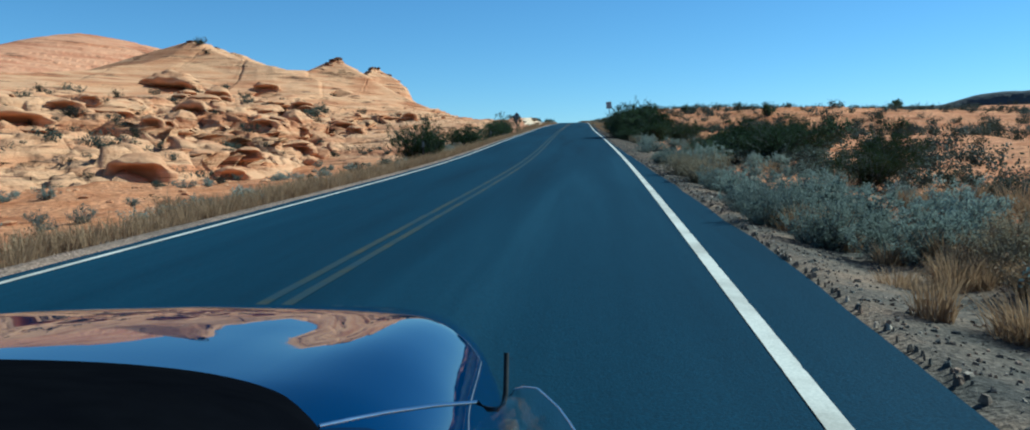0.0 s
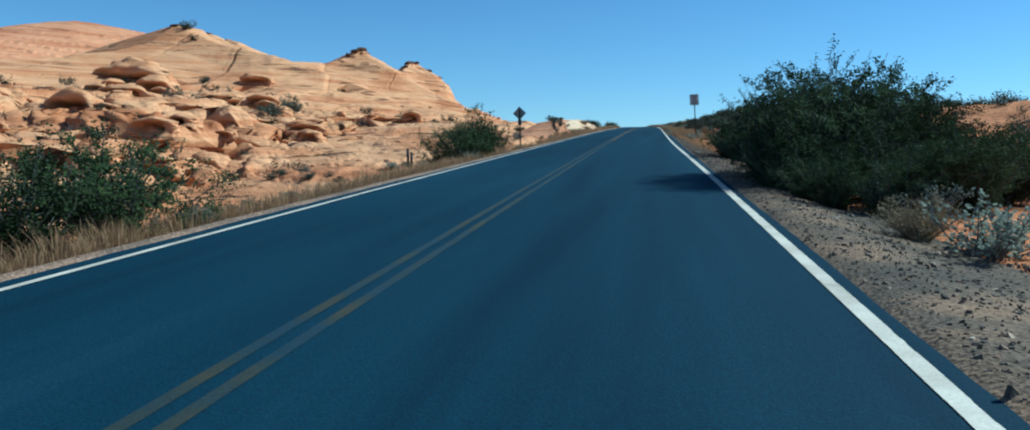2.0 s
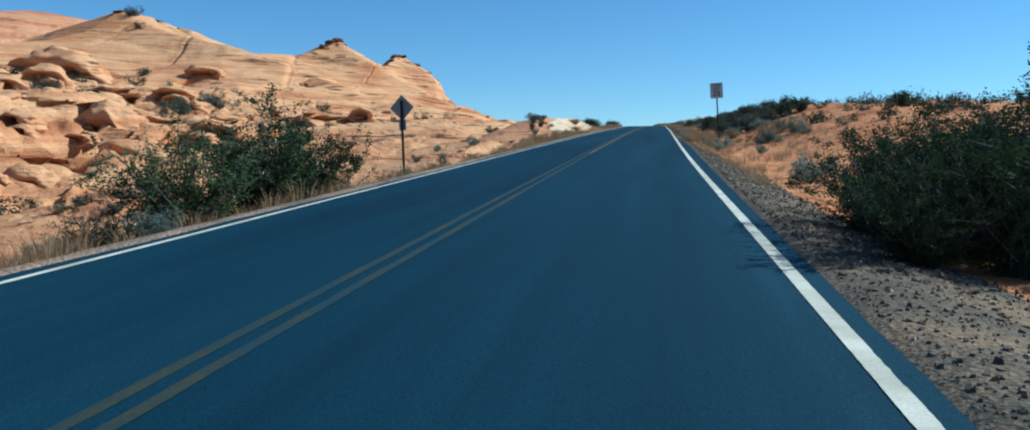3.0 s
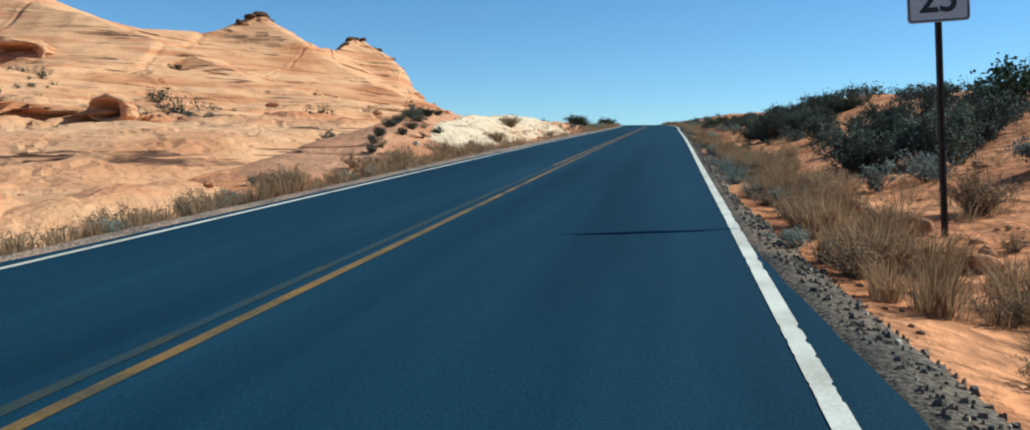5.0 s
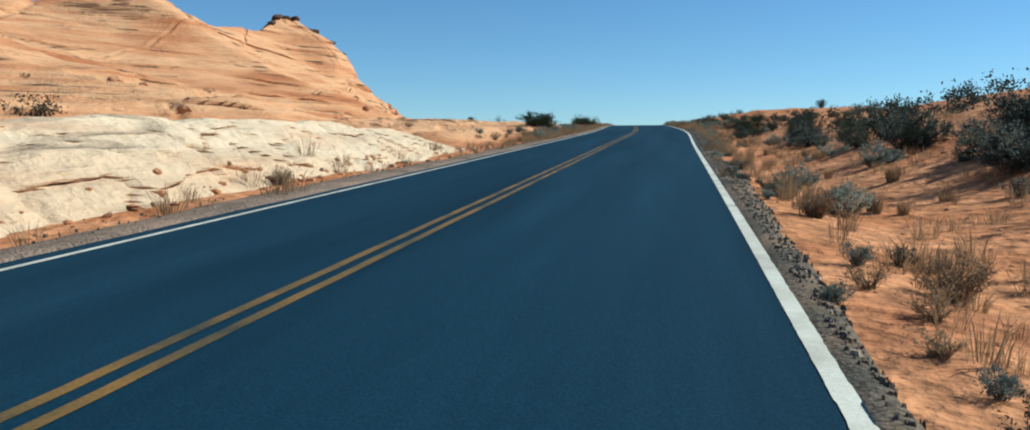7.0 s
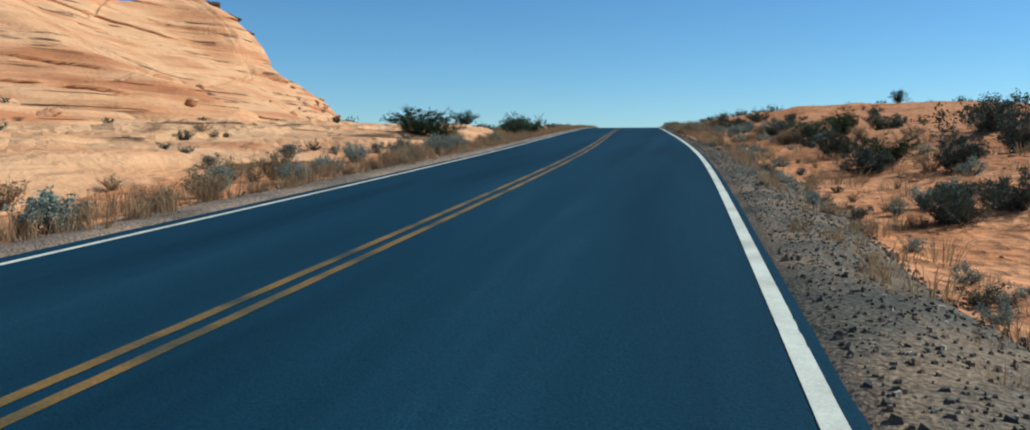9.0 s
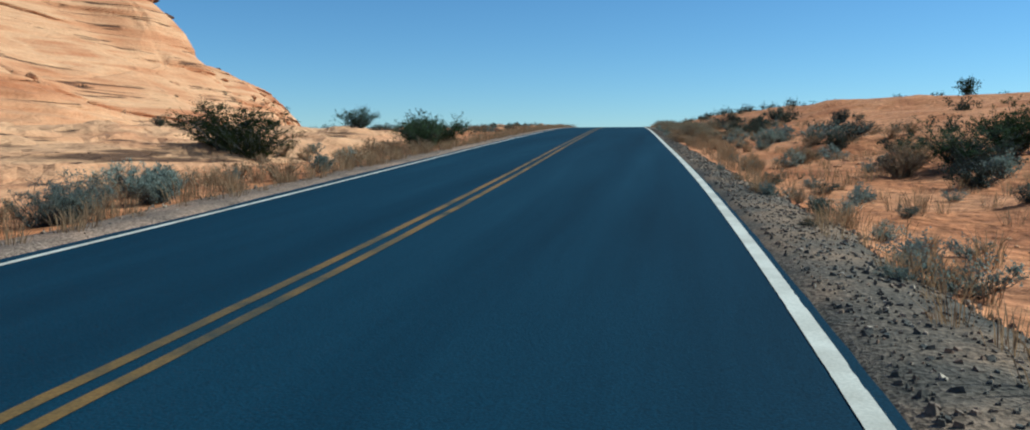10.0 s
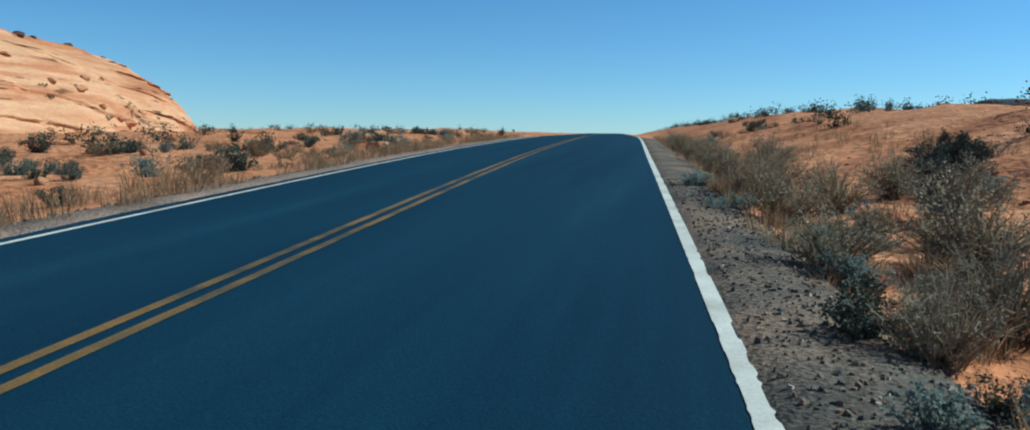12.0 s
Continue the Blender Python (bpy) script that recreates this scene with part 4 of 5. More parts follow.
scatter("scrub_bush", SCRUB_SMALL, 18, 95, 4.4, 6.4, 186, 224, 0.12, 0.3, 0.15, near=1.0)
scatter("dry_bush", DRY_SMALL, 18, 96, 4.3, 6.6, 186, 224, 0.14, 0.3, 0.15, near=1.0)
scatter("scrub_bush", SCRUB_SMALL, 70, 97, 8.6, 34, 42, 82, 0.45, 0.95, 0.2, near=1.1)
scatter("dry_bush", DRY_SMALL, 10, 62, 7.0, 12, 14, 34, 0.3, 0.6, 0.15, near=1.0)
scatter("dry_bush", DRY_SMALL, 14, 81, 4.4, 7.5, 247, 257, 0.25, 0.5, 0.1, near=1.0)
scatter("scrub_bush", SCRUB_SMALL, 12, 82, 4.4, 7.5, 247, 257, 0.2, 0.4, 0.1, near=1.0)
scatter("sagebrush", SAGE_SMALL, 10, 83, 4.4, 7.5, 246, 257, 0.2, 0.4, 0.1, near=1.0)
scatter("dry_bush", DRY_SMALL, 8, 84, 4.6, 7.5, 108, 116, 0.2, 0.4, 0.1, near=1.0)
scatter("scrub_bush", SCRUB_SMALL, 13, 71, 6.8, 12.9, 212, 264, 0.3, 0.6, 0.15, near=1.0)
scatter("sagebrush", SAGE_SMALL, 20, 72, 6.0, 12.9, 196, 264, 0.25, 0.55, 0.15, near=1.0)
scatter("dry_bush", DRY_SMALL, 12, 73, 5.6, 12, 196, 262, 0.3, 0.6, 0.15, near=1.0)
scatter("scrub_bush", SCRUB_SMALL, 14, 74, 4.8, 8.5, 136, 168, 0.2, 0.45, 0.15, near=1.0)
scatter("dry_bush", DRY_SMALL, 34, 43, -4.4, -8.0, 95, 142, 0.35, 0.7, 0.2, near=1.2)
scatter("sagebrush", SAGE_SMALL, 16, 44, -4.4, -8.5, 95, 142, 0.3, 0.5, 0.2, near=1.2)
scatter("dry_bush", DRY_SMALL, 26, 45, -4.4, -8.0, 192, 232, 0.35, 0.7, 0.2, near=1.2)
scatter("sagebrush", SAGE_SMALL, 18, 46, -4.4, -9.0, 192, 232, 0.35, 0.6, 0.2, near=1.2)
scatter("dry_bush", DRY_SMALL, 58, 41, -4.2, -6.2, 2, 70, 0.35, 0.7, 0.2, near=1.0)
scatter("sagebrush", SAGE_SMALL, 26, 42, -4.3, -8, 2, 62, 0.25, 0.5, 0.3, near=1.2)


def tufts(n, seed, strips):
    """Tufts of dry grass, each an object of its own, along strips of (low u, high u, low y, high y, weight, height)."""
    r = random.Random(seed)
    weights = [s[4] for s in strips]
    for i in range(n):
        ulo, uhi, ylo, yhi, w, h = r.choices(strips, weights)[0]
        y = r.uniform(ylo, yhi)
        k = h * r.uniform(0.6, 1.25)
        ob = new("grass_tuft", r.choice(TUFT))
        ob.matrix_world = Matrix.Translation(place(r.uniform(ulo, uhi), y)) @ Matrix.Rotation(r.uniform(0, 6.28), 4, "Z") @ Matrix.Diagonal((k, k, k, 1))
        tagged(ob, "dry straw-coloured grass tuft at the roadside", "grass", "dry grass tufts")


tufts(300, 5, [(-3.9, -5.6, 4, 48, 7, 0.34), (-3.9, -5.4, 50, 70, 5, 0.5), (-4.0, -5.6, 84, 140, 9, 0.42), (-3.9, -5.5, 186, 222, 5, 0.4), (4.4, 6.0, 111, 137, 20, 0.55), (4.6, 7.5, 145, 180, 5, 0.35), (4.4, 7.0, 222, 262, 9, 0.45), (5.0, 8.5, 1, 12, 8, 0.42), (5.0, 7, 185, 222, 2, 0.25)])

tufts(70, 6, [(5.2, 9.0, 2.5, 13.5, 1, 0.5)])


def strewn(name, meshes, spots, mat, label, category):
    """Many small plants joined into one object: stuff that nobody could count."""
    vs, fs, base = [], [], 0
    for me, (p, turn, k) in spots:
        co = np.empty(len(me.vertices) * 3, np.float32)
        me.vertices.foreach_get("co", co)
        co = co.reshape(-1, 3) * k
        c, s = math.cos(turn), math.sin(turn)
        co = np.stack([co[:, 0] * c - co[:, 1] * s + p.x, co[:, 0] * s + co[:, 1] * c + p.y, co[:, 2] + p.z], -1)
        vs.append(co)
        fs += [tuple(base + i for i in f.vertices) for f in me.polygons]
        base += len(co)
    me = bpy.data.meshes.new(name)
    me.from_pydata(np.concatenate(vs).tolist(), [], fs)
    me.materials.append(mat)
    return tagged(new(name, me), label, category, kind="stuff")


r2 = random.Random(9)
small_tuft = [tuft_mesh("small_tuft", 80 + i, 1.3, 1.0, 36, M_GRASS, 1.7) for i in range(2)]
spots = []
for i in range(4400):
    side = r2.random()
    if side < 0.62:
        u, y, h = -3.75 - 2.0 * r2.random() ** 1.5, r2.uniform(-6, 300) if r2.random() < 0.5 else r2.uniform(-6, 72), 0.47
        if 148 < y < 186 and r2.random() < 0.75:
            continue
    else:
        u, y, h = 4.6 + 7 * r2.random() ** 1.8, r2.uniform(80, 300), 0.36
    spots.append((r2.choice(small_tuft), (place(u, y), r2.uniform(0, 6), h * r2.uniform(0.5, 1.3))))
strewn("roadside_grass", small_tuft, spots, M_GRASS, "sparse dry straw grass along the road's edges", "grass")

mid_bush = [shrub_meshes("mid_scrub", 95 + i, 1.9, 1.0, 14, 4, 8, 0.095, M_SCRUB, 0.45, 0.1, 0.4)[1] for i in range(3)]
far_bush = [shrub_meshes("far_scrub", 90 + i, 2.0, 1.0, 13, 3, 5, 0.125, M_SCRUB, 0.45, 0.1, 0.4)[1] for i in range(3)]
spots = []
while len(spots) < 1600:
    u, y = 14 + 330 * r2.random() ** 1.7, r2.uniform(20, 520)
    if r2.random() < 0.13:
        u = -12 - 80 * r2.random()
        y = r2.uniform(215, 420)
        if float(road_x(y)) + u < float(np.interp(y, [215, 300, 420], [-18, -40, -90])):
            continue
    if float(vnoise(u / 14, y / 14, 77)) < 0.3:
        continue
    spots.append((r2.choice(far_bush), (place(u, y), r2.uniform(0, 6), r2.uniform(0.5, 1.1))))
strewn("far_scrub", far_bush, spots + [(mid_bush[i], at) for i, at in FAR_SPOTS], M_SCRUB, "low dark scrub scattered over the far desert flats", "scrub")


# ---------------------------------------------------------------- loose rock
def boulder_mesh(name, seed, mat, flat=0.7, detail=3):
    """A broken block: a ball cut by random planes, with a rough skin."""
    rnd = random.Random(seed)
    bm = bmesh.new()
    bmesh.ops.create_icosphere(bm, subdivisions=detail, radius=1.0)
    planes = [(Vector((rnd.gauss(0, 1), rnd.gauss(0, 1), rnd.gauss(0, 0.8))).normalized(), rnd.uniform(0.5, 0.85)) for i in range(11)]
    for v in bm.verts:
        for nrm, d in planes:
            over = v.co.dot(nrm) - d
            if over > 0:
                v.co -= nrm * over * 0.8
        v.co += v.co.normalized() * noise.noise(v.co * 2.2 + Vector((seed, 0, 0))) * 0.12
        v.co.z *= flat
    me = bpy.data.meshes.new(name)
    bm.to_mesh(me)
    bm.free()
    me.materials.append(mat)
    return me


BOULDERS = [boulder_mesh("boulder", 200 + i, M_ROCK, 0.55 + 0.1 * i) for i in range(4)]
CHIPS = [boulder_mesh("chip", 220 + i, M_ROCK, 0.6, 1) for i in range(5)]
PALES = [boulder_mesh("pale_boulder", 210 + i, M_PALE, 0.6 + 0.1 * i) for i in range(3)]


def boulder(p, size, r, kinds=BOULDERS, label="weathered orange sandstone boulder on the slope"):
    ob = new("boulder", r.choice(kinds))
    ob.matrix_world = Matrix.Translation(p + Vector((0, 0, size * 0.22))) @ Euler((r.gauss(0, 0.15), r.gauss(0, 0.15), r.uniform(0, 6.28))).to_matrix().to_4x4() @ Matrix.Diagonal((size * r.uniform(0.8, 1.3), size * r.uniform(0.8, 1.3), size * r.uniform(0.7, 1.1), 1))
    return tagged(ob, label, "boulder", "loose boulders")


def undercut_mesh(name, seed, size=(1.0, 1.0, 1.0), detail=4):
    """A rounded block, one side of it broken off steeply and hollowed deep below an overhanging brow."""
    bm = bmesh.new()
    bmesh.ops.create_icosphere(bm, subdivisions=detail, radius=1.0)
    off = Vector((seed * 3.1, 0, 0))
    for v in bm.verts:
        p = v.co.copy()
        p *= 1 + 0.22 * noise.noise(p * 1.3 + off) + 0.10 * noise.noise(p * 3.4 + off) + 0.045 * noise.noise(p * 9 + off)
        bed = math.sin(p.z * 13 + 2.5 * noise.noise(p * 1.1 + off))
        p.x *= 1 + 0.05 * bed
        p.y *= 1 + 0.03 * bed
        # the broken side leans out over its foot
        face = -0.42 + 0.2 * noise.noise(Vector((p.x * 2.2, p.z * 2.6, seed))) - 0.35 * max(0.0, p.z - 0.2)
        hollow = 1.0 * math.exp(-((p.x + 0.05) / 0.55) ** 4) * max(0.0, 1 - ((p.z - 0.02) / 0.52) ** 2) ** 0.5
        p.y = max(p.y, face + hollow) if p.y < 0.25 else p.y
        v.co = (p.x * size[0], p.y * size[1], p.z * size[2])
    me = bpy.data.meshes.new(name)
    bm.to_mesh(me)
    bm.free()
    me.polygons.foreach_set("use_smooth", [True] * len(me.polygons))
    me.materials.append(M_ROCK)
    return me


SHADED = [undercut_mesh("undercut_block", 260 + i) for i in range(4)]
r3 = random.Random(11)
for i in range(20):
    y = r3.uniform(40, 150)
    boulder(hill_point(y, r3.random() ** 1.6 * 0.5 - 0.02), 0.35 + (1.5 if y < 125 else 0.5) * r3.random() ** 2.5, r3)
for i in range(30):
    y = r3.uniform(190, 340)
    boulder(hill_point(y, r3.random() ** 1.6 * 0.5 - 0.02), 0.4 + 0.7 * r3.random() ** 2, r3)
# great rounded blocks with a steep, hollowed side
for i, (x, y, z, w, d, h, turn) in enumerate(((-87, 181, 16.0, 8.5, 8.5, 6.2, 0.1), (-41, 126, 5.4, 3.3, 3.6, 4.2, 0.0), (-37.5, 123, 4.2, 3.0, 2.6, 2.4, 0.2), (-44, 119.5, 5.2, 1.7, 2.4, 1.6, -0.2), (-46, 110, 2.6, 3.2, 3.2, 4.6, 0.1), (-53, 118, 8.6, 3.0, 3.0, 2.4, 0.0), (-70, 192, 18.6, 3.4, 3.0, 2.2, 0.3),
                                               (-108, 176, 17.6, 4.6, 4.0, 2.4, 0.1), (-63, 120, 9.5, 3.2, 3.0, 2.2, 0.0), (-44, 139, 7.2, 2.4, 2.4, 1.8, 0.0), (-34, 108, 2.6, 2.0, 2.2, 2.0, 0.1), (-38, 98, 1.6, 2.6, 2.6, 2.4, -0.1), (-56, 104, 5.4, 3.0, 3.0, 2.2, 0.1), (-32, 118, 4.0, 1.7, 2.0, 1.6, 0.0), (-50, 130, 8.2, 2.8, 2.6, 1.8, 0.2))):
    ob = new("rock_buttress", undercut_mesh("rock_buttress", 280 + i, (w, d, h), 5 if w > 3.1 else 4))
    ob.matrix_world = Matrix.Translation((x, y, z)) @ Matrix.Rotation(turn, 4, "Z")
    tagged(ob, "great rounded sandstone block with a hollowed shaded side", "boulder", "rock blocks on the hill")
for i in range(92):
    y = r3.uniform(58, 150)
    k = 0.6 + 1.7 * r3.random() ** 2
    ob = new("boulder", r3.choice(SHADED))
    ob.matrix_world = Matrix.Translation(hill_point(y, r3.random() ** 1.3 * 0.5)) @ Matrix.Rotation(r3.gauss(0.1, 0.35), 4, "Z") @ Matrix.Diagonal((k * r3.uniform(1.0, 1.8), k, k * r3.uniform(0.6, 1.0), 1))
    tagged(ob, "weathered orange sandstone block with an undercut side", "boulder", "loose boulders")
# rounded caps on the two knobs
for y, s, k in ((249.0, 0.985, 1.3), (246.5, 0.99, 0.9), (301.0, 0.985, 1.2)):
    boulder(hill_point(y, s) - Vector((0, 0, 0.7)), k, r3, label="flat weathered sandstone cap on a knob of the hill")
DARKS = [boulder_mesh("varnished_boulder", 240 + i, M_VARNISH, 0.4 + 0.1 * i, 2) for i in range(3)]
for y, s, k in ((246.0, 1.0, 1.1), (247.6, 1.0, 1.3), (249.5, 1.0, 1.5), (251.5, 1.0, 1.2), (253.0, 0.99, 0.9), (297.5, 1.0, 1.2), (299.5, 1.0, 1.5), (302.0, 1.0, 1.4), (304, 0.98, 1.2), (305, 0.90, 1.0), (304.5, 0.84, 1.3), (305.5, 0.78, 1.1), (305, 0.72, 1.3), (306, 0.66, 1.0), (305, 0.60, 0.9), (206, 1.0, 1.0), (213, 0.99, 0.8), (328, 0.98, 0.9), (338, 0.98, 1.0), (342, 0.98, 0.8), (352, 0.97, 0.8), (364, 0.96, 0.7)):
    boulder(hill_point(y, s) - Vector((0, 0, 0.25)), k, r3, DARKS, "dark varnished caprock block along the hill's skyline")
for i in range(26):
    boulder(place(-5.6 - 12 * r3.random(), r3.uniform(258, 308)), 0.15 + 0.4 * r3.random() ** 2, r3, BOULDERS, "low orange sandstone block in sandy ground")
for i in range(24):
    boulder(place(-4.75 - 0.9 * r3.random(), r3.uniform(139, 184)), 0.06 + 0.16 * r3.random() ** 2, r3, PALES + BOULDERS, "pale broken rock lump at the foot of the bank")
# rubble under and beside the pale bank, and broken slabs on the sandy slopes
for i in range(22):
    boulder(place(-5.4 - 3.5 * r3.random(), r3.uniform(124, 148)), r3.uniform(0.08, 0.22), r3, BOULDERS + PALES, "broken sandstone lump at the foot of the bank")
for i in range(60):
    boulder(place(r3.uniform(5.6, 10), r3.uniform(106, 128)), 0.07 + 0.22 * r3.random() ** 2, r3, BOULDERS, "small broken sandstone block on the sandy bank")
rubble = []
for n, ulo, uhi, ylo, yhi, klo, khi in ((60, -6, -9, 124, 148, 0.05, 0.14), (160, -4.6, -5.6, 146, 184, 0.03, 0.15), (60, -5, -7.5, 219, 231, 0.05, 0.18), (500, 4.4, 9, 104, 130, 0.02, 0.07), (700, 4.4, 7, 130, 240, 0.015, 0.05), (500, 6.5, 14, 130, 240, 0.03, 0.14), (300, 4.4, 7, 222, 270, 0.015, 0.05), (240, 6, 12, 236, 270, 0.03, 0.12), (200, 5.6, 14, 2, 60, 0.03, 0.12), (260, -8, -34, 20, 125, 0.06, 0.4)):
    for i in range(n):
        rubble.append((r3.choice(CHIPS), (place(r3.uniform(ulo, uhi), r3.uniform(ylo, yhi)), r3.uniform(0, 6.28), klo + (khi - klo) * r3.random() ** 2)))
strewn("rubble", CHIPS, rubble, M_ROCK, "small broken sandstone rubble strewn over sandy ground", "rubble")

# gravel: four-sided chips of stone
gr = np.random.default_rng(12)
gn = 56000
gy = -2 + 264 * gr.random(gn)
right = gr.random(gn) < 0.85
gu = np.where(right, LINE_R + 0.12 + pave_right(gy) + (shoulder_edge(gy) - 0.03 - LINE_R - 0.12 - pave_right(gy)) * gr.random(gn) ** 1.1, -3.5 - 1.1 * gr.random(gn))
gs = np.clip((gu - LINE_R - pave_right(gy)) / (shoulder_edge(gy) - LINE_R - pave_right(gy)), 0, 1)
sparse = gr.random(gn) < np.clip((shoulder_edge(gy) - LINE_R - pave_right(gy)) / 1.8, 0.1, 1) * 1.1
gu, gy, gs, gn = gu[sparse], gy[sparse], gs[sparse], int(sparse.sum())
gz, gx = ground_z(gu, gy) + 0.04 * np.sin(np.pi * gs) ** 0.5 + 0.05 * (1 - gs) ** 1.5, road_x(gy) + gu
gk = 0.009 + 0.026 * gr.random(gn) ** 3
ga = gr.uniform(0, 6.28, gn)
ring = []
for j in range(4):
    w = ga + j * math.pi / 2 + gr.uniform(-0.4, 0.4, gn)
    ring.append(np.stack([np.cos(w), np.sin(w)], -1) * (gk * gr.uniform(0.65, 1.35, gn))[:, None])
tilt = gr.normal(0, 0.22, (2, gn))
thick = 0.006 + gk * gr.uniform(0.1, 0.35, gn)
low = [np.stack([gx + c[:, 0] * 1.25, gy + c[:, 1] * 1.25, gz - 0.03], -1) for c in ring]
high = [np.stack([gx + c[:, 0] * 0.72, gy + c[:, 1] * 0.72, gz + thick + c[:, 0] * tilt[0] + c[:, 1] * tilt[1]], -1) for c in ring]
gv = np.stack(low + high, 1).reshape(-1, 3)
gb = np.arange(gn)[:, None] * 8
gf = np.concatenate([gb + np.array(t) for t in ((4, 5, 6, 7), (0, 1, 5, 4), (1, 2, 6, 5), (2, 3, 7, 6), (3, 0, 4, 7))])
tagged(new("gravel", raw_mesh("gravel", gv.tolist(), gf.tolist(), M_CHIP)), "loose angular grey-brown gravel on the road shoulders", "gravel", kind="stuff")

# shrubs in the hill's hollows and on its top; those in hollows are added to imitate deep shade
for dx, dy, h in ((-2.2, -3.0, 3.4), (0.2, -3.2, 3.6), (2.6, -2.8, 3.3), (-4.4, -2.8, 2.8), (4.4, -3.2, 2.6), (-0.8, -1.6, 3.6), (1.6, -1.4, 3.6), (-3.2, -1.8, 3.2), (-6.0, -3.0, 2.0)):
    spot = Vector((-87 + dx, 181 + dy, 13.6))
    bush("creosote_bush", r3.choice(CREO), 0, 0, h, r3.uniform(0, 6), 1.0, where=spot)
for y, s, h in ((121, 0.165, 2.2), (122, 0.18, 2.0), (97, 0.13, 2.2), (96, 0.15, 2.0), (146, 0.26, 1.8), (148, 0.27, 1.6), (208, 0.99, 2.0), (206, 0.97, 1.6), (205, 0.93, 1.5), (119, 0.05, 1.8), (121, 0.07, 1.6), (137, 0.23, 1.8), (139, 0.24, 1.6), (134, 0.22, 1.4), (150, 0.73, 2.0), (147, 0.72, 1.8), (96, 0.13, 1.6), (99, 0.13, 1.5), (186, 0.71, 1.8), (189, 0.70, 1.6), (130, 0.3, 1.3),
                (203, 0.5, 1.3), (113, 0.1, 1.2), (105, 0.2, 1.2), (90, 0.12, 1.4), (93, 0.3, 1.5), (88, 0.28, 1.6), (126, 0.36, 1.2), (144, 0.15, 1.2), (152, 0.12, 1.1), (158, 0.1, 1.1), (165, 0.09, 1.0)):
    bush("scrub_bush", r3.choice(SCRUB_SMALL), 0, 0, h, r3.uniform(0, 6), r3.uniform(0.8, 1.1), where=hill_point(y, s) - Vector((0, 0, 0.15)))

slope_spots = [(r3.choice(mid_bush), (hill_point(r3.uniform(45, 190), r3.random() ** 1.3 * 0.6 + 0.01) - Vector((0, 0, 0.1)), r3.uniform(0, 6), 0.4 + 1.5 * r3.random() ** 2)) for i in range(270)]
slope_spots += [(r3.choice(mid_bush), (hill_point(r3.uniform(190, 350), r3.random() ** 2 * 0.4) - Vector((0, 0, 0.1)), r3.uniform(0, 6), r3.uniform(0.3, 0.7))) for i in range(60)]
strewn("slope_scrub", mid_bush, slope_spots, M_SCRUB, "small dark scrub rooted in cracks of the rock slope", "scrub")

# ---------------------------------------------------------------- signs and posts
M_SIGN = material("white_sign_sheeting", [(0.3, (0.422, 0.435, 0.435)), (0.7, (0.503, 0.517, 0.517))], 2.0, rough=0.45, bump=0, fine=0.06)
M_BLACK = material("black_sign_print", [(0.3, (0.015, 0.015, 0.017)), (0.7, (0.03, 0.03, 0.032))], 4.0, rough=0.5, bump=0)
M_STEEL = material("weathered_steel", [(0.3, (0.10, 0.10, 0.105)), (0.7, (0.19, 0.185, 0.18))], 5.0, rough=0.55, bump=0.2, bump_scale=60, metal=0.7, distance=0.004)
M_TIN = material("dull_aluminium", [(0.3, (0.20, 0.20, 0.195)), (0.7, (0.28, 0.275, 0.265))], 3.0, rough=0.6, bump=0.1, bump_scale=40, metal=0.4, distance=0.004)
M_RUST = material("dark_painted_steel", [(0.3, (0.035, 0.03, 0.028)), (0.7, (0.08, 0.06, 0.05))], 6.0, rough=0.7, bump=0.2, bump_scale=60, metal=0.3, distance=0.004)


def box(bm, w, d, h, at, bevel=0.0):
    m = Matrix.Translation(at) @ Matrix.Diagonal((w, d, h, 1))
    geo = bmesh.ops.create_cube(bm, size=1.0, matrix=m)
    if bevel:
        edges = list({e for v in geo["verts"] for e in v.link_edges})
        bmesh.ops.bevel(bm, geom=edges, offset=bevel, segments=2, affect="EDGES")


def plate(bm, w, h, thick, corner, turn=0.0, y=0.0, z=0.0, hole=0.0):
    """A flat plate with rounded corners, facing -y; with hole, a frame of that width."""
    def ring(w, h, c):
        pts = []
        for sx, sz, a in ((1, 1, 0), (-1, 1, 90), (-1, -1, 180), (1, -1, 270)):
            for k in range(5):
                w2 = radians(a + k * 22.5)
                pts.append(((w / 2 - c) * sx + math.cos(w2) * c, (h / 2 - c) * sz + math.sin(w2) * c))
        ct, st = math.cos(turn), math.sin(turn)
        return [(px * ct - pz * st, px * st + pz * ct + z) for px, pz in pts]
    outer = ring(w, h, corner)
    front = [bm.verts.new((px, y, pz)) for px, pz in outer]
    back = [bm.verts.new((px, y + thick, pz)) for px, pz in outer]
    n = len(outer)
    for i in range(n):
        j = (i + 1) % n
        bm.faces.new((front[i], back[i], back[j], front[j]))
    if hole:
        inner = ring(w - 2 * hole, h - 2 * hole, max(corner - hole, 0.004))
        f2 = [bm.verts.new((px, y, pz)) for px, pz in inner]
        b2 = [bm.verts.new((px, y + thick, pz)) for px, pz in inner]
        for i in range(n):
            j = (i + 1) % n
            bm.faces.new((front[i], front[j], f2[j], f2[i]))
            bm.faces.new((back[j], back[i], b2[i], b2[j]))
            bm.faces.new((f2[j], b2[j], b2[i], f2[i]))
    else:
        bm.faces.new(front)
        bm.faces.new(back[::-1])


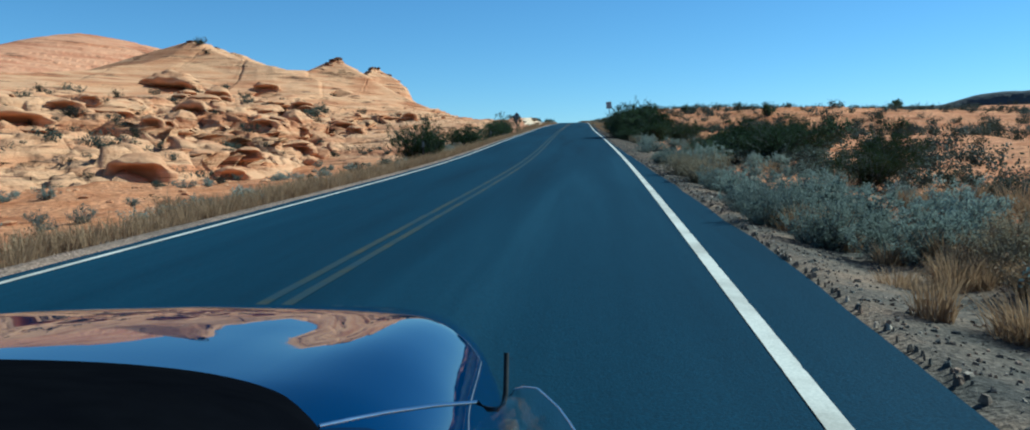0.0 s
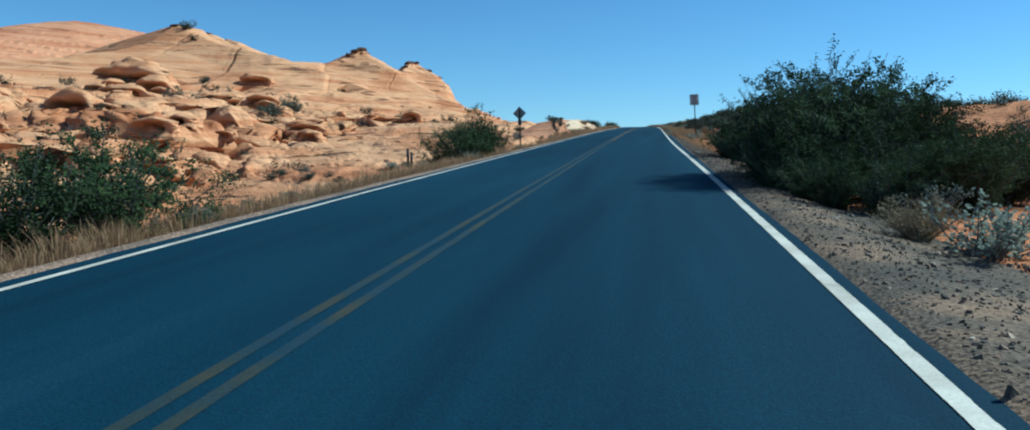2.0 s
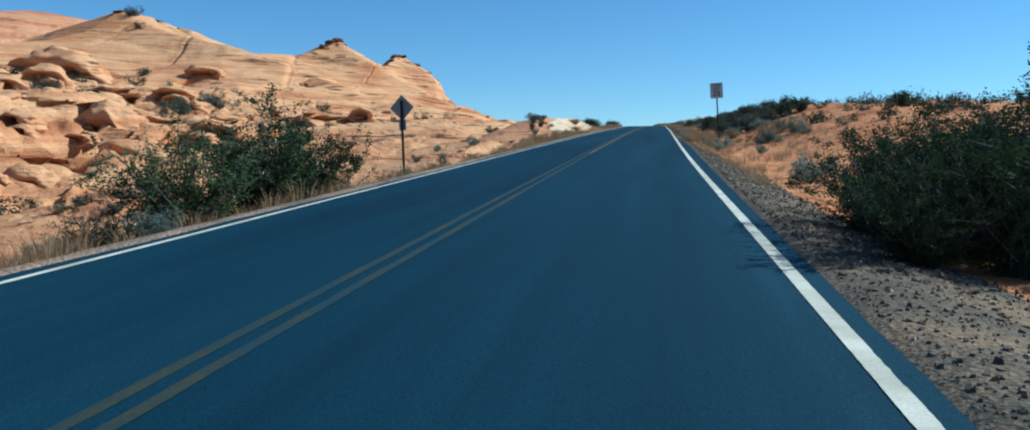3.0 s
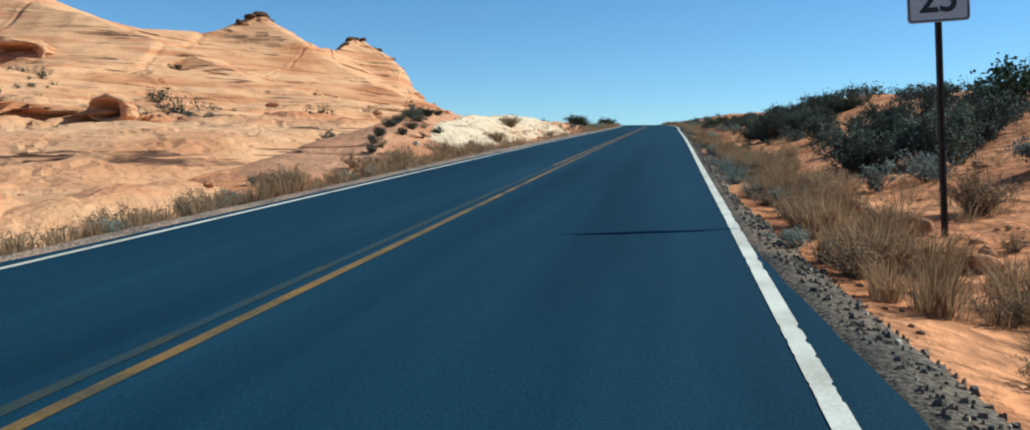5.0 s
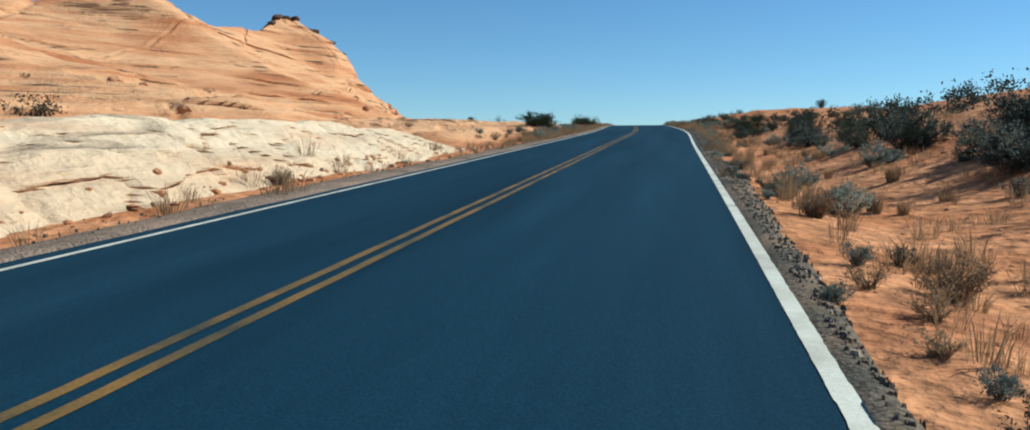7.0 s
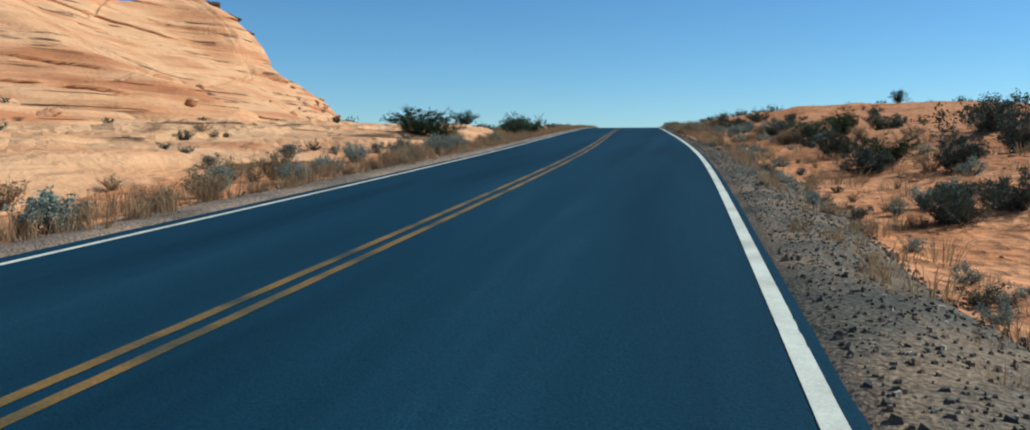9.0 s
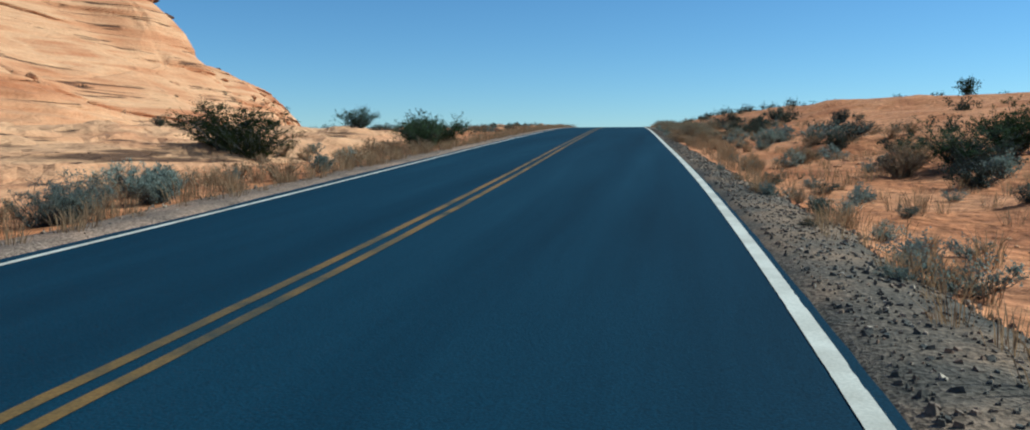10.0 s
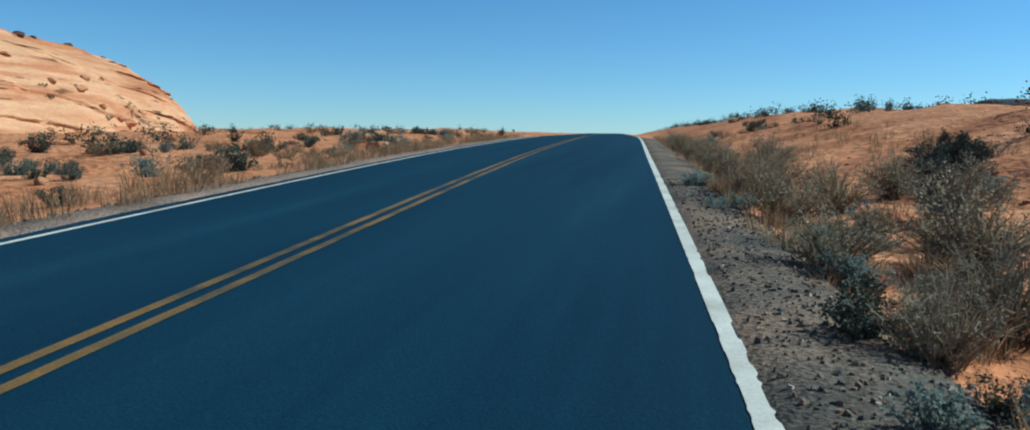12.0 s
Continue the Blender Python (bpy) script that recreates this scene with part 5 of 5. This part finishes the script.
def lettering(text, size, parent, x, y, z, mat):
    cu = bpy.data.curves.new("lettering", "FONT")
    cu.body, cu.size, cu.align_x, cu.align_y, cu.extrude, cu.offset = text, size, "CENTER", "CENTER", 0.001, size * 0.018
    tmp = new("lettering_curve", cu)
    me = bpy.data.meshes.new_from_object(tmp)
    bpy.data.objects.remove(tmp)
    me.materials.append(mat)
    ob = new("lettering", me)
    ob.matrix_world = pose(x, y, z, 90, 0, 0)
    ob.parent = parent
    return tagged(ob, "black printed words")


def u_post(bm, height, w=0.07):
    """A U-channel post, one folded strip of steel."""
    prof = [(a * w, b) for a, b in ((-0.5, -0.003), (-0.2, -0.003), (-0.2, 0.03), (0.2, 0.03), (0.2, -0.003), (0.5, -0.003), (0.5, 0.003), (0.26, 0.003), (0.26, 0.036), (-0.26, 0.036), (-0.26, 0.003), (-0.5, 0.003))]
    low = [bm.verts.new((a, b, -0.3)) for a, b in prof]
    high = [bm.verts.new((a, b, height - 0.3)) for a, b in prof]
    for i in range(len(prof)):
        j = (i + 1) % len(prof)
        bm.faces.new((low[i], low[j], high[j], high[i]))
    bm.faces.new(high)
    bmesh.ops.recalc_face_normals(bm, faces=bm.faces)


def speed_sign():
    root = new("speed_limit_sign")
    p = place(6.32, 116.4)
    zc = float(road_z(116.4)) + 2.9 - p.z
    bm = bmesh.new()
    u_post(bm, zc + 0.7, 0.085)
    part("post", bm, M_RUST, root, "dark steel channel post")
    bm = bmesh.new()
    plate(bm, 0.74, 0.92, 0.006, 0.05, y=-0.022, z=zc)
    panel = part("panel", bm, M_SIGN, root, "white sheet-metal sign face")
    bm = bmesh.new()
    plate(bm, 0.71, 0.89, 0.003, 0.045, y=-0.026, z=zc, hole=0.016)
    part("border", bm, M_BLACK, panel, "black printed border")
    lettering("SPEED", 0.175, panel, 0, -0.026, zc + 0.31, M_BLACK)
    lettering("LIMIT", 0.175, panel, 0, -0.026, zc + 0.13, M_BLACK)
    lettering("25", 0.47, panel, 0, -0.026, zc - 0.19, M_BLACK)
    for dz in (-0.32, 0.36):
        bm = bmesh.new()
        bmesh.ops.create_cone(bm, segments=10, radius1=0.012, radius2=0.009, depth=0.01, cap_ends=True, matrix=pose(0, -0.03, zc + dz, 90))
        part("bolt", bm, M_STEEL, panel)
    root.matrix_world = Matrix.Translation(p) @ Euler((0, radians(-3.5), radians(6))).to_matrix().to_4x4()
    tagged(root, "white speed limit sign on a leaning dark post", "road sign")


def diamond_sign():
    root = new("warning_sign")
    p = place(-4.1, 85.3)
    zc = float(road_z(85.3)) + 1.72 - p.z
    bm = bmesh.new()
    u_post(bm, zc + 0.5, 0.07)
    part("post", bm, M_RUST, root, "rusty steel channel post")
    bm = bmesh.new()
    plate(bm, 0.5, 0.5, 0.005, 0.03, turn=radians(45), y=0.036, z=zc)
    part("panel", bm, M_TIN, root, "bare grey metal back of a diamond sign")
    bm = bmesh.new()
    plate(bm, 0.2, 0.3, 0.005, 0.02, y=0.036, z=zc - 0.46)
    part("plaque", bm, M_TIN, root, "bare grey metal back of a small plate")
    root.matrix_world = Matrix.Translation(p) @ Euler((0, radians(-2), radians(-8))).to_matrix().to_4x4()
    tagged(root, "diamond road sign seen from its grey back", "road sign")


def marker_post(u, y, h, lean, label):
    root = new("marker_post")
    bm = bmesh.new()
    u_post(bm, h + 0.3, 0.075)
    part("post", bm, M_RUST, root)
    bm = bmesh.new()
    plate(bm, 0.085, 0.2, 0.004, 0.01, y=-0.014, z=h - 0.12)
    part("reflector", bm, M_STEEL, root, "small dull grey reflector plate")
    root.matrix_world = Matrix.Translation(place(u, y)) @ Euler((0, radians(lean), 0)).to_matrix().to_4x4()
    tagged(root, label, "marker post")


speed_sign()
diamond_sign()
marker_post(-4.5, 33.9, 1.0, 1.5, "thin dark steel marker post in roadside grass")
marker_post(-5.0, 67.3, 1.0, -1.0, "thin dark steel marker post in tan grass")
marker_post(-5.15, 68.1, 0.95, 2.0, "thin dark steel marker post in tan grass")


# ---------------------------------------------------------------- the blue car
def paint_material():
    m = bpy.data.materials.new("blue_car_paint")
    m.use_nodes = True
    n, k = m.node_tree.nodes, m.node_tree.links
    b = n["Principled BSDF"]
    fl = n.new("ShaderNodeTexNoise")
    fl.inputs["Scale"].default_value, fl.inputs["Detail"].default_value = 900, 2
    ramp = n.new("ShaderNodeValToRGB")
    ramp.color_ramp.elements[0].color, ramp.color_ramp.elements[1].color = (0.0006, 0.008, 0.034, 1), (0.0012, 0.017, 0.066, 1)
    k.new(fl.outputs["Fac"], ramp.inputs[0])
    k.new(ramp.outputs[0], b.inputs["Base Color"])
    dust = n.new("ShaderNodeTexNoise")
    dust.inputs["Scale"].default_value, dust.inputs["Detail"].default_value = 6, 6
    rr = n.new("ShaderNodeMapRange")
    rr.inputs["To Min"].default_value, rr.inputs["To Max"].default_value = 0.008, 0.03
    k.new(dust.outputs["Fac"], rr.inputs["Value"])
    k.new(rr.outputs[0], b.inputs["Coat Roughness"])
    b.inputs["Metallic"].default_value, b.inputs["Roughness"].default_value, b.inputs["Coat Weight"].default_value = 0.0, 0.4, 1.0
    b.inputs["Specular IOR Level"].default_value, b.inputs["Coat IOR"].default_value = 0.0, 1.62
    return m


M_PAINT = paint_material()
M_GLASS = material("dark_car_glass", [(0.3, (0.002, 0.002, 0.003)), (0.7, (0.004, 0.004, 0.005))], 3.0, rough=0.3, bump=0, fine=0.1, specular=0.0)


def clear_glass():
    """A thin clear pane: nearly all light passes, a little is mirrored."""
    m = bpy.data.materials.new("clear_car_glass")
    m.use_nodes = True
    n, k = m.node_tree.nodes, m.node_tree.links
    n.remove(n["Principled BSDF"])
    clear, shine, blend = n.new("ShaderNodeBsdfTransparent"), n.new("ShaderNodeBsdfGlossy"), n.new("ShaderNodeMixShader")
    clear.inputs["Color"].default_value = (0.93, 0.95, 0.95, 1)
    shine.inputs["Roughness"].default_value = 0.02
    blend.inputs[0].default_value = 0.06
    for a, b in ((clear.outputs[0], blend.inputs[1]), (shine.outputs[0], blend.inputs[2]), (blend.outputs[0], n["Material Output"].inputs["Surface"])):
        k.new(a, b)
    return m


M_CLEAR = clear_glass()
M_CHROME = material("bright_trim", [(0.3, (0.75, 0.75, 0.75)), (0.7, (0.85, 0.85, 0.85))], 3.0, rough=0.18, bump=0, fine=0.04, metal=1.0)
M_RUBBER = material("black_rubber", [(0.3, (0.012, 0.012, 0.013)), (0.7, (0.025, 0.025, 0.026))], 8.0, rough=0.8, bump=0.3, bump_scale=60, distance=0.004)
M_LAMP = material("headlamp_lens", [(0.3, (0.55, 0.57, 0.6)), (0.7, (0.7, 0.72, 0.75))], 3.0, rough=0.1, bump=0, fine=0.05, coat=1.0)
M_TAIL = material("red_lamp_lens", [(0.3, (0.25, 0.01, 0.01)), (0.7, (0.35, 0.015, 0.015))], 3.0, rough=0.1, bump=0, fine=0.05, coat=1.0)


def loft(stations, section, n):
    """A skin through sections: section(s, a) gives a point for the station s and a in 0..1."""
    bm = bmesh.new()
    rows = [[bm.verts.new(section(s, i / (n - 1))) for i in range(n)] for s in stations]
    for r, q in zip(rows, rows[1:]):
        for i in range(n - 1):
            bm.faces.new((r[i], q[i], q[i + 1], r[i + 1]))
    for end in (rows[0], rows[-1][::-1]):
        bm.faces.new(end)
    bmesh.ops.recalc_face_normals(bm, faces=bm.faces)
    return bm


def super_arc(a, w, n):
    """Half a rounded box from the right sill over the top to the left sill."""
    t = math.pi * a
    c, s = math.cos(t), math.sin(t)
    return w * math.copysign(abs(c) ** (2 / n), c), abs(s) ** (2 / n)


def blue_car():
    root = new("car")
    half = 0.93

    def body_section(y, a):
        w = half * float(np.interp(y, [-2.75, -2.5, -1.9, 0.3, 0.9, 1.35, 1.6, 1.75], [0.80, 0.93, 1.0, 1.0, 0.97, 0.86, 0.70, 0.5]))
        top = float(np.interp(y, [-2.75, -2.5, -1.8, -0.4, 0.05, 0.35, 0.6, 1.0, 1.3, 1.5, 1.65, 1.75], [0.72, 0.90, 0.985, 0.990, 0.988, 0.962, 0.938, 0.906, 0.862, 0.77, 0.64, 0.5]))
        x, s = super_arc(a, w, 5.5)
        fender = 0.035 * math.exp(-((abs(x) - 0.70) / 0.17) ** 2) * math.exp(-((y - 0.55) / 0.6) ** 2)
        bulge = 0.02 * math.exp(-(x / 0.35) ** 2) * math.exp(-((y - 0.7) / 0.5) ** 2)
        return (x, y, 0.2 + (top - 0.2) * s + (fender + bulge) * (s > 0.8))

    part("body", loft(np.linspace(-2.75, 1.75, 64).tolist(), body_section, 49), M_PAINT, root, "glossy blue painted body", smooth=True)

    def cabin(y0, y1, wide, low, n=40, lift=0.0):
        def sec(y, a):
            top = float(np.interp(y, [-2.3, -1.9, -1.3, -0.75, -0.35, 0.0, 0.25], [0.95, 1.10, 1.19, 1.19, 1.13, 1.05, 0.965])) + lift
            w = wide * float(np.interp(y, [-2.3, -1.6, -0.6, -0.2, 0.02, 0.14, 0.22, 0.25], [0.72, 0.88, 0.93, 0.90, 0.76, 0.55, 0.28, 0.1]))
            x, s = super_arc(a, w, 2.9)
            return (x, y, low + (top - low) * s)
        return loft(np.linspace(y0, y1, n).tolist(), sec, 41)

    part("windscreen", cabin(-0.72, 0.25, 0.86, 0.9, 60), M_GLASS, root, "black tinted windscreen", smooth=True)
    part("cabin_glass", cabin(-2.3, -0.73, 0.855, 0.9), M_GLASS, root, "black tinted side and rear glass", smooth=True)

    def roof_section(y, a):
        x = 0.60 * (2 * a - 1) * float(np.interp(y, [-1.75, -1.5, -0.9, -0.72], [0.8, 1, 1, 0.92]))
        z = float(np.interp(y, [-1.75, -1.3, -0.72], [1.135, 1.20, 1.175])) - 0.10 * (abs(x) / 0.6) ** 2.5
        return (x, y, z)

    bm = loft(np.linspace(-1.75, -0.72, 16).tolist(), roof_section, 21)
    part("roof", bm, M_PAINT, root, "glossy blue roof panel", smooth=True)

    def rod(name, pts, r, mat, parent, label, sides=8):
        v, f = [], []
        tube(v, f, [Vector(p) for p in pts], r, r, sides)
        ob = new(name, raw_mesh(name, v, f, mat, True))
        ob.parent = parent
        return tagged(ob, label)

    # the glint along a body seam, built as an added chrome rod
    rod("seam_glint", [(0.70, -0.10, 0.974), (0.745, -0.06, 0.972), (0.79, -0.02, 0.969), (0.86, 0.02, 0.967), (0.925, 0.05, 0.963)], 0.0035, M_CHROME, root, "thin bright strip for the glint along a body seam")
    rod("antenna", [(0.925, 0.05, 0.962), (0.945, 0.03, 0.958), (0.962, 0.02, 0.961), (0.972, 0.025, 0.97), (0.975, 0.03, 0.985), (0.975, 0.045, 1.01), (0.975, 0.06, 1.045)], 0.0045, M_RUBBER, root, "bent black wire stalk")
    # door glass, lowered, its bright edge standing proud of the sill
    arc = [(0.985, 0.02, 0.985), (0.992, 0.01, 0.998), (1.01, -0.02, 1.012), (1.033, -0.05, 1.019), (1.05, -0.10, 1.022), (1.068, -0.15, 1.023), (1.085, -0.22, 1.026), (1.102, -0.30, 1.029), (1.11, -0.42, 1.03)]
    pane = new("door_glass", raw_mesh("door_glass", arc + [(0.93 - 0.02 * i / 8, p[1], 0.93) for i, p in enumerate(arc)], [(i, i + 1, i + 10, i + 9) for i in range(8)], M_CLEAR, True))
    pane.parent = root
    pane.visible_shadow = False
    tagged(pane, "clear lowered door glass")
    thick = pane.modifiers.new("thickness", "SOLIDIFY")
    thick.thickness = 0.004
    rod("glass_edge", arc, 0.0018, M_CHROME, pane, "thin bright edge of the door glass", 6)
    for s in (-1, 1):
        bm = bmesh.new()
        bmesh.ops.create_uvsphere(bm, u_segments=16, v_segments=10, radius=1.0, matrix=Matrix.Translation((s * 0.56, 1.43, 0.585)) @ Matrix.Diagonal((0.15, 0.14, 0.07, 1)))
        part("headlight", bm, M_LAMP, root, "clear headlamp lens", smooth=True)
        bm = bmesh.new()
        box(bm, 0.34, 0.05, 0.10, (s * 0.55, -2.735, 0.70), 0.02)
        part("tail_light", bm, M_TAIL, root, "red tail lamp lens")
        for y in (-1.85, 0.82):
            bm = bmesh.new()
            bmesh.ops.create_cone(bm, segments=36, radius1=0.32, radius2=0.32, depth=0.21, cap_ends=True, matrix=pose(s * 0.84, y, 0.32, 0, 90, 0))
            bmesh.ops.bevel(bm, geom=[e for e in bm.edges if len(e.link_faces) == 2 and e.calc_face_angle(0) > 1.0], offset=0.03, segments=3, affect="EDGES")
            wheel = part("wheel", bm, M_RUBBER, root, "black tyred wheel")
            bm = bmesh.new()
            bmesh.ops.create_cone(bm, segments=30, radius1=0.21, radius2=0.19, depth=0.02, cap_ends=True, matrix=pose(s * 0.945, y, 0.32, 0, 90, 0))
            for k in range(5):
                turn = Matrix.Translation((s * 0.958, y, 0.32)) @ Matrix.Rotation(2 * math.pi * k / 5, 4, "X") @ Matrix.Translation((0, 0, 0.1))
                bmesh.ops.create_cube(bm, size=1.0, matrix=turn @ Matrix.Diagonal((0.02, 0.05, 0.19, 1)))
            part("rim", bm, M_STEEL, wheel, "grey metal rim")
    slope = math.atan(0.046)
    root.matrix_world = Matrix.Translation((1.50, 0.0, float(road_z(0.0)) + 0.0)) @ Matrix.Rotation(slope, 4, "X")
    tagged(root, "glossy blue coupe with black glass standing on the asphalt", "car")


blue_car()
